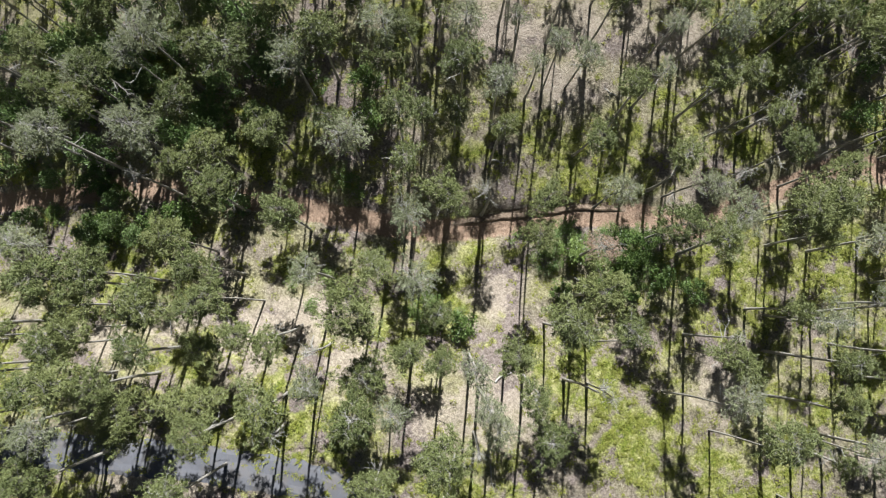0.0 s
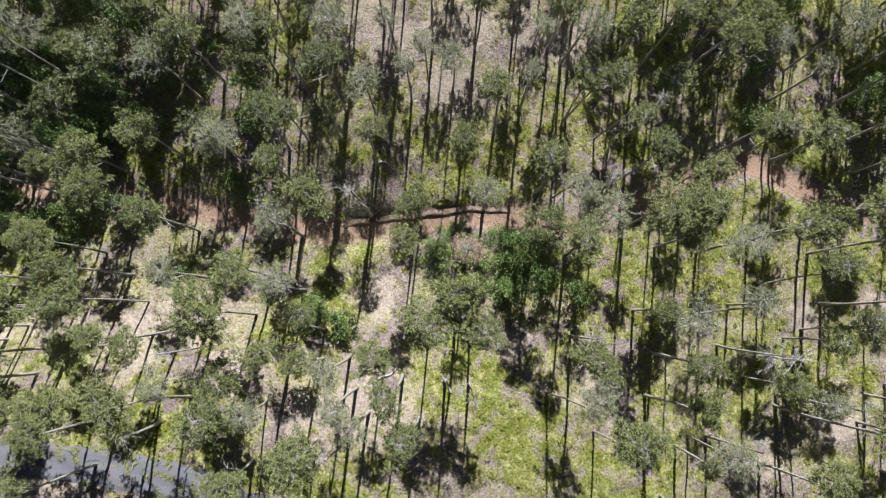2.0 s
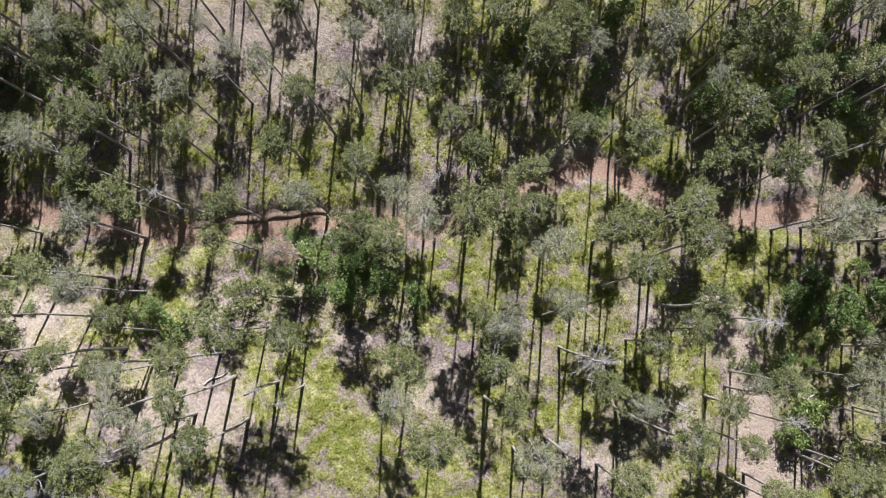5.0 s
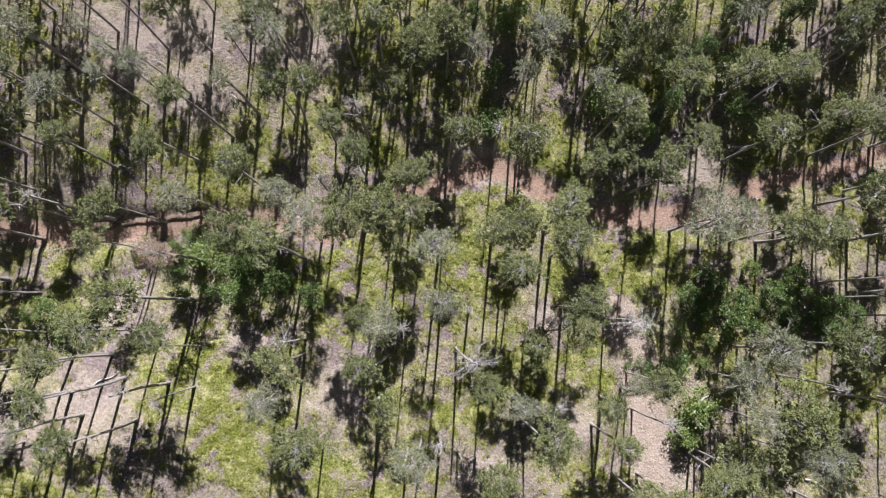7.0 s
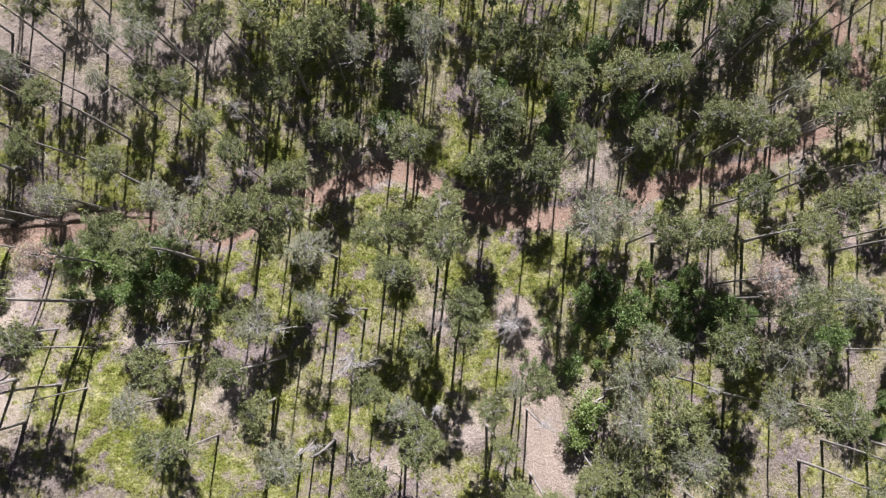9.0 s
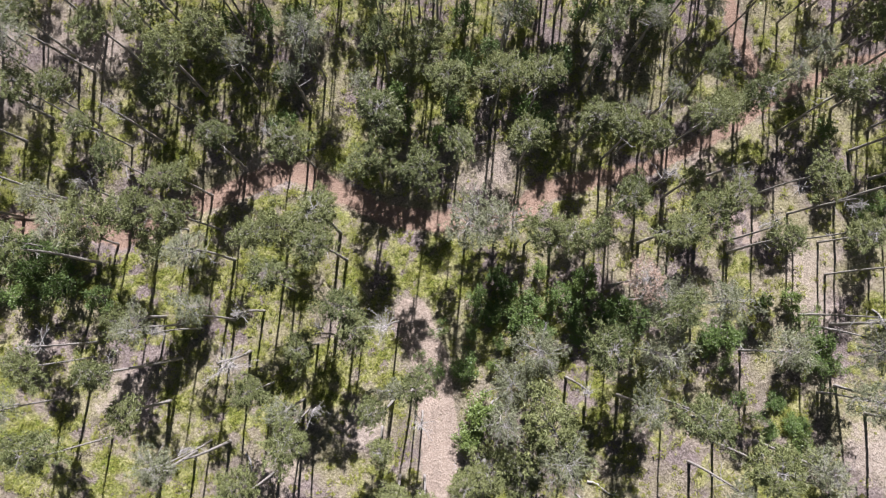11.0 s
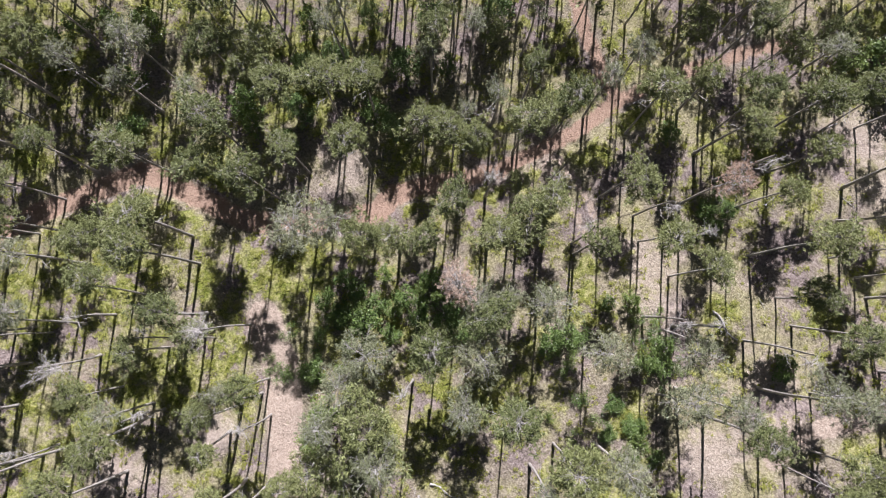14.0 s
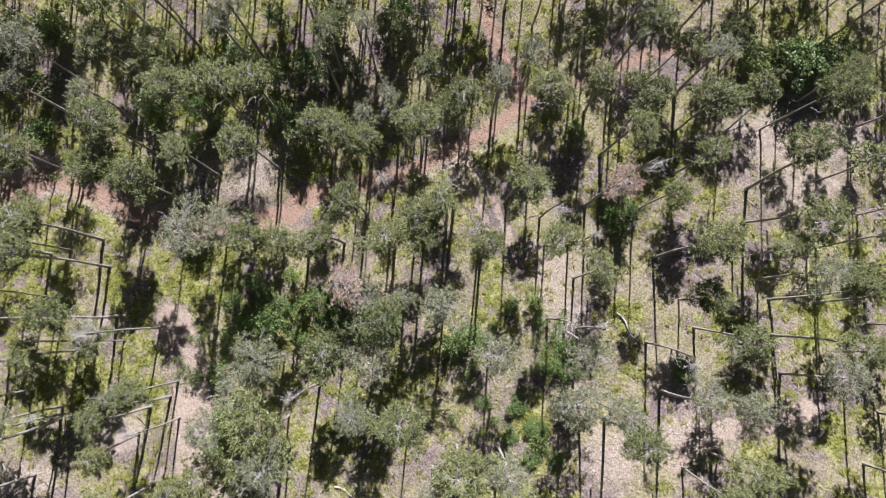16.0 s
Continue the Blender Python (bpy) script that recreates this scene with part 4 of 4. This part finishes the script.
understory([
    (-42.2, 13.2, 5, 1.7), (-42, 24.2, 6.4, 1.6), (-39.9, 6.5, 4.4, 1.2), (-39.5, 19.1, 6.5, 1.4), (-38.8, 24.3, 4.2, 2),
    (-38.6, 8.6, 2.8, 1.2), (-37.6, 16.5, 6.5, 1.5), (-36.1, 11.9, 3.2, 1.1), (-34, 22.2, 5, 1.8), (-31.8, 6.5, 3.2, 1.4),
    (-31.4, 22.8, 5.4, 2), (-31.1, 13.6, 5.1, 1.8), (-30.9, 25.2, 6.8, 1.4), (-30.1, 9.9, 2.5, 1), (-29.1, 7.3, 3.8, 1.1),
    (-27.9, 19, 5.1, 1.8), (-27.9, 21.8, 6.3, 2.1), (-27, 6.2, 3.3, 1.2), (-26.1, 26.4, 5.8, 1.8), (-25.8, 20.1, 4.1, 1.5),
    (-23.3, 14.9, 6.3, 1.3), (-22.3, 22.3, 6.7, 1.9), (-22, 25.8, 6.8, 1.9), (-21, 14, 6.9, 1.6),
])
# those from x 54 to 72 are filled in to darken the upper wood
understory([
    (-20.1, 16.5, 5.2, 2.1), (-19.3, 25.7, 6, 1.4), (-19, 19.1, 6.8, 1.5), (-18.6, 9.2, 3.9, 1.4), (-17.4, 24.9, 4.4, 1.7),
    (-15.9, 16.2, 5, 1.4), (-15.5, 21.2, 4.4, 2.1), (-14.4, 23.2, 6.3, 1.7), (54, 18.3, 5.8, 1.3), (54.5, 22, 5.4, 1.5),
    (57.1, 23.2, 4.6, 1.3), (59.9, 21.9, 4.3, 1.4), (60.3, 27.2, 3.6, 1.2), (62.1, 17, 3.7, 1.2), (63.4, 22.5, 4.1, 1.6),
    (65.5, 27.1, 4.5, 1.5), (71.5, 26.4, 4.7, 1.6), (106.2, 21.6, 4, 2.5), (108.7, 22.8, 4, 2),
])

def arrays(me):
    v = np.empty(len(me.vertices) * 3)
    me.vertices.foreach_get("co", v)
    return v.reshape(-1, 3), [tuple(p.vertices) for p in me.polygons]


# sunny gaps of the floor beside the track: x, y, half widths
LIGHT_GAPS = [(40, 13, 4.5, 2.2), (57, 9.4, 5, 1.6), (63.5, 11.2, 3, 1.6), (81.5, 20, 1.6, 2.2), (57.5, 13.5, 2.2, 2.2), (5, 7.6, 5, 1.6), (11, 23.5, 4, 2)]


def margin_pines():
    """The wood goes on round its edges: pines of which only trunks or shadows come into view."""
    r = random.Random(3)
    taken = [(o.location.x, o.location.y) for o in scene.objects if o.name.startswith("pine_tree")]
    crowns, trunks = [(arrays(w), arrays(g)) for w, g in LITE], [arrays(m) for m in TRUNKS]
    verts, faces, slots, n = [], [], [], 0
    for k in range(2600):
        side = r.random()
        if side < 0.62:
            x, y = r.uniform(-46, 118), r.uniform(23.5, 40)
        elif side < 0.76:
            x, y = r.uniform(-46, 118), r.uniform(-24, -14)
        elif side < 0.88:
            x, y = r.uniform(-48, -33), r.uniform(-16, 26)
        else:
            x, y = r.uniform(107, 121), r.uniform(-16, 26)
        if track_mask(np.array([x]), np.array([y]))[0] > 0.1 or near_line(ROAD, np.array([x]), np.array([y]))[0] < 2.2:
            continue
        if min(math.hypot(x - a, y - b) for a, b in taken) < (4.2 if y < 23 else 2.4 if y > 24.5 and (28 < x < 96 or x < -8) else 3.2):
            continue
        if y > 18 and min(math.hypot((x - 0.95 - a) / (b + 1.3), (y - 11.8 - c) / (d + 1.3)) for a, c, b, d in LIGHT_GAPS) < 1:
            continue
        taken.append((x, y))
        h, s, a = r.uniform(8.8, 11.8), r.uniform(0.8, 1.15), r.uniform(0, 6.28)
        z = float(height(x, y))
        turn = np.array([[math.cos(a), -math.sin(a), 0], [math.sin(a), math.cos(a), 0], [0, 0, 1]])
        (wv, wf), (gv, gf) = crowns[r.randrange(4)]
        tv, tf = trunks[r.randrange(5)]
        thick = 0.1 * r.uniform(0.85, 1.2)
        for slot, (v, f) in enumerate((((tv * (thick, thick, h)), tf), (wv * s @ turn.T + (0, 0, h), wf), (gv * s @ turn.T + (0, 0, h), gf))):
            verts.append(v + (x, y, z - 0.08))
            faces += [tuple(i + n for i in q) for q in f]
            slots += [slot] * len(f)
            n += len(v)
    me = bpy.data.meshes.new("outer_pines")
    me.from_pydata(np.concatenate(verts).tolist(), [], faces)
    for m in (BARK, TWIGS, NEEDLES):
        me.materials.append(m)
    me.polygons.foreach_set("material_index", np.array(slots, np.int32))
    tagged(new("outer_pines", me), "edge of the same pine wood with bare grey trunks", "pine wood", kind="stuff")


margin_pines()


def bushes(rows):
    for x, y, rx, ry in rows:
        for _ in range(5):
            a, f = rng.uniform(0, 6.28), math.sqrt(rng.random())
            leafy(x + rx * f * math.cos(a), y + ry * f * math.sin(a), rng.uniform(0.6, 1.5), rng.uniform(0.5, 1.1), LOW_LEAF, "bush", "low green leafy bush on the forest floor", "bushes of the undergrowth")


bushes([
    (12.4, 6.6, 2, 0.7), (15.5, 6.3, 2, 0.9), (18.5, 5.8, 2.3, 1.1), (10.4, 7.3, 1.5, 0.8), (-13.7, 3.6, 2.4, 1.5),
    (-29, 11.6, 3, 1.5), (-11, 21.7, 1.9, 2.9), (8.3, 4.7, 2.5, 2), (17.7, 5.8, 2.1, 1.5), (-38.9, 12.6, 2, 2),
    (-36.8, 7.8, 2, 1.5), (-31.5, 7.2, 2, 1.5), (-8.1, 11.5, 2, 2.4), (-1.6, -0.3, 1.5, 2), (-10.7, 1.2, 1.5, 1.5),
    (15.5, 3, 2, 2), (51.6, -3.1, 2.6, 2.1), (-0.4, -0.1, 2.5, 1.5), (17.9, 1.7, 2.6, 2.6),
])
bushes([
    (67.6, -0.4, 2.6, 2.1), (55.8, 1.5, 2.1, 2.1), (65.6, -0.1, 2.6, 2.1), (68.6, -0.1, 2.1, 2.1), (77.3, -2.1, 2, 2),
    (83.2, -0.2, 2, 2), (85.2, -4.1, 2, 2), (84.2, -10.6, 2, 2), (77.3, -2.8, 2, 2), (77.7, -8.6, 2, 2),
    (85.5, -4.3, 2, 2), (90.4, 9, 2, 1.5), (102.9, 22.7, 2.9, 2), (109.2, 21.7, 3, 2.5),
])

# ---- undergrowth ----
def grass_clumps():
    """Domed tussocks of grass, thick where the floor is grassy."""
    r = np.random.default_rng(5)
    n, blades = 75000, 16
    x, y = r.uniform(-46, 120, n), r.uniform(-24, 36, n)
    keep = r.random(n) < 0.75 * grass_mask(x, y) ** 1.5
    x, y = x[keep], y[keep]
    n = len(x)
    size = np.where(r.random(n) < 0.75, r.uniform(0.14, 0.3, n), r.uniform(0.3, 0.55, n))
    x, y, z, size = (np.repeat(v, blades) for v in (x, y, height(x, y), size))
    m = len(x)
    a, out = r.uniform(0, 6.283, m), np.sqrt(r.random(m))
    dx, dy = np.cos(a), np.sin(a)
    dome = np.sqrt(np.maximum(0, 1 - out * out))
    bx, by, bz = x + dx * size * out * 0.75, y + dy * size * out * 0.75, z + 0.45 * size * dome - 0.02
    t, w, l = r.uniform(0, 6.283, m), 0.022 + 0.03 * size, size * r.uniform(0.5, 0.95, m)
    ux, uy = np.cos(t), np.sin(t)
    v = np.empty((m, 3, 3))
    v[:, 0] = np.stack([bx - uy * w, by + ux * w, bz], 1)
    v[:, 1] = np.stack([bx + uy * w, by - ux * w, bz], 1)
    v[:, 2] = np.stack([bx + ux * l, by + uy * l, bz + l * r.uniform(0.0, 0.7, m)], 1)
    me = bpy.data.meshes.new("grass")
    me.from_pydata(v.reshape(-1, 3).tolist(), [], np.arange(m * 3).reshape(-1, 3).tolist())
    me.materials.append(GRASS)
    tagged(new("grass", me), "yellow-green tussocks of dry grass on the forest floor", "grass", kind="stuff")


grass_clumps()


def shrublets():
    """Low mounded shrublets of yellow-green leaves among the grass."""
    r = np.random.default_rng(9)
    n, leaves = 15000, 60
    x, y = r.uniform(-46, 120, n), r.uniform(-24, 36, n)
    keep = r.random(n) < 0.5 * grass_mask(x, y) ** 1.2
    x, y = x[keep], y[keep]
    n = len(x)
    rad = r.uniform(0.2, 0.55, n) * np.where(r.random(n) < 0.15, 1.5, 1.0)
    tall = rad * r.uniform(0.6, 1.3, n)
    x, y, z, rad, tall = (np.repeat(v, leaves) for v in (x, y, height(x, y), rad, tall))
    m = len(x)
    a, up = r.uniform(0, 6.283, m), r.random(m)
    flat = np.sqrt(1 - up * up) * r.uniform(0.7, 1.05, m)
    c = np.stack([x + rad * flat * np.cos(a), y + rad * flat * np.sin(a), z + tall * up * r.uniform(0.75, 1.1, m)], 1)
    nrm = np.stack([flat * np.cos(a), flat * np.sin(a), up + 0.2], 1) + r.normal(0, 0.45, (m, 3))
    nrm /= np.linalg.norm(nrm, axis=1)[:, None]
    d = np.cross(nrm, r.normal(0, 1, (m, 3)))
    d /= np.linalg.norm(d, axis=1)[:, None]
    e = np.cross(nrm, d)
    l, w = r.uniform(0.045, 0.08, (m, 1)), r.uniform(0.022, 0.036, (m, 1))
    v = np.stack([c - d * l, c + e * w, c + d * l, c - e * w], 1)
    me = bpy.data.meshes.new("shrublets")
    me.from_pydata(v.reshape(-1, 3).tolist(), [], np.arange(m * 4).reshape(-1, 4).tolist())
    me.materials.append(SHRUBLETS)
    tagged(new("shrublets", me), "low mounded yellow-green shrublets among the grass", "undergrowth", kind="stuff")


shrublets()


# ---- fallen wood ----
def fallen_logs(rows):
    """Bleached trunks that lie on the ground, with stubs of branches."""
    r = random.Random(21)
    for x0, y0, x1, y1 in rows:
        l = math.hypot(x1 - x0, y1 - y0)
        sh, n = Shape(), 7
        pts = [Vector((l * (k / (n - 1) - 0.5), 0.06 * l * math.sin(k * 1.1), 0.1 + 0.02 * (k % 2))) for k in range(n)]
        sh.tube(pts, [0.1 - 0.06 * k / (n - 1) for k in range(n)], 7)
        for k in range(4):
            q = pts[r.randrange(2, n)]
            d = Vector((r.uniform(0.2, 1), r.choice((-1, 1)) * r.uniform(0.5, 1), r.uniform(0.1, 0.7))).normalized()
            sh.tube([q, q + d * 0.3, q + (d + unit(r) * 0.2) * 0.65], [0.03, 0.02, 0.006], 4)
        ob = new("fallen_log", sh.mesh("fallen_log", DEADWOOD, True))
        x, y = (x0 + x1) / 2, (y0 + y1) / 2
        a = math.atan2(y1 - y0, x1 - x0)
        slope = math.atan2(float(height(x1, y1)) - float(height(x0, y0)), l)
        ob.matrix_basis = Matrix.Translation((x, y, float(height(x, y)))) @ Matrix.Rotation(a, 4, "Z") @ Matrix.Rotation(-slope, 4, "Y")
        tagged(ob, "bleached grey fallen trunk lying on the forest floor", "log", "fallen logs")


fallen_logs([
    (4.4, 13.2, 5.7, 13), (90, 0.4, 91.9, -2.2), (35.1, -12.4, 36.2, -14.5), (65.4, -14.5, 68, -15.6), (57.2, -8, 58, -7.3), (78.8, -2.3, 79.3, -3.2), (4.3, -6.3, 6.2, -5.1),
])


def fallen_branches():
    """Bleached sticks that lie about on the litter."""
    r = random.Random(33)
    shapes = []
    for k in range(5):
        sh = Shape()
        pts = [Vector((j * 0.5 - 0.8, r.uniform(-0.12, 0.12), 0.04 + 0.03 * (j % 2))) for j in range(4)]
        sh.tube(pts, [0.035, 0.03, 0.02, 0.008], 5)
        for _ in range(3):
            q = pts[r.randrange(1, 3)]
            d = Vector((0.7, r.choice((-1, 1)) * r.uniform(0.4, 1), r.uniform(0, 0.3))).normalized()
            sh.tube([q, q + d * 0.3, q + d * r.uniform(0.45, 0.7)], [0.016, 0.011, 0.004], 4)
        shapes.append(sh.mesh("fallen_branch", DEADWOOD))
    n = 0
    while n < 70:
        x, y = r.uniform(-40, 112), r.uniform(-19, 27)
        if grass_mask(np.array([x]), np.array([y]))[0] > 0.42 or track_mask(np.array([x]), np.array([y]))[0] > 0.3 or near_line(ROAD, np.array([x]), np.array([y]))[0] < 2.5:
            continue
        ob = new("fallen_branch", shapes[n % 5])
        ob.matrix_basis = Matrix.Translation((x, y, float(height(x, y)) - 0.01)) @ Matrix.Rotation(r.uniform(0, 6.28), 4, "Z") @ Matrix.Scale(r.uniform(0.6, 1.5), 4)
        tagged(ob, "bleached dead branch lying on the pine litter", "branch", "fallen branches")
        n += 1


fallen_branches()
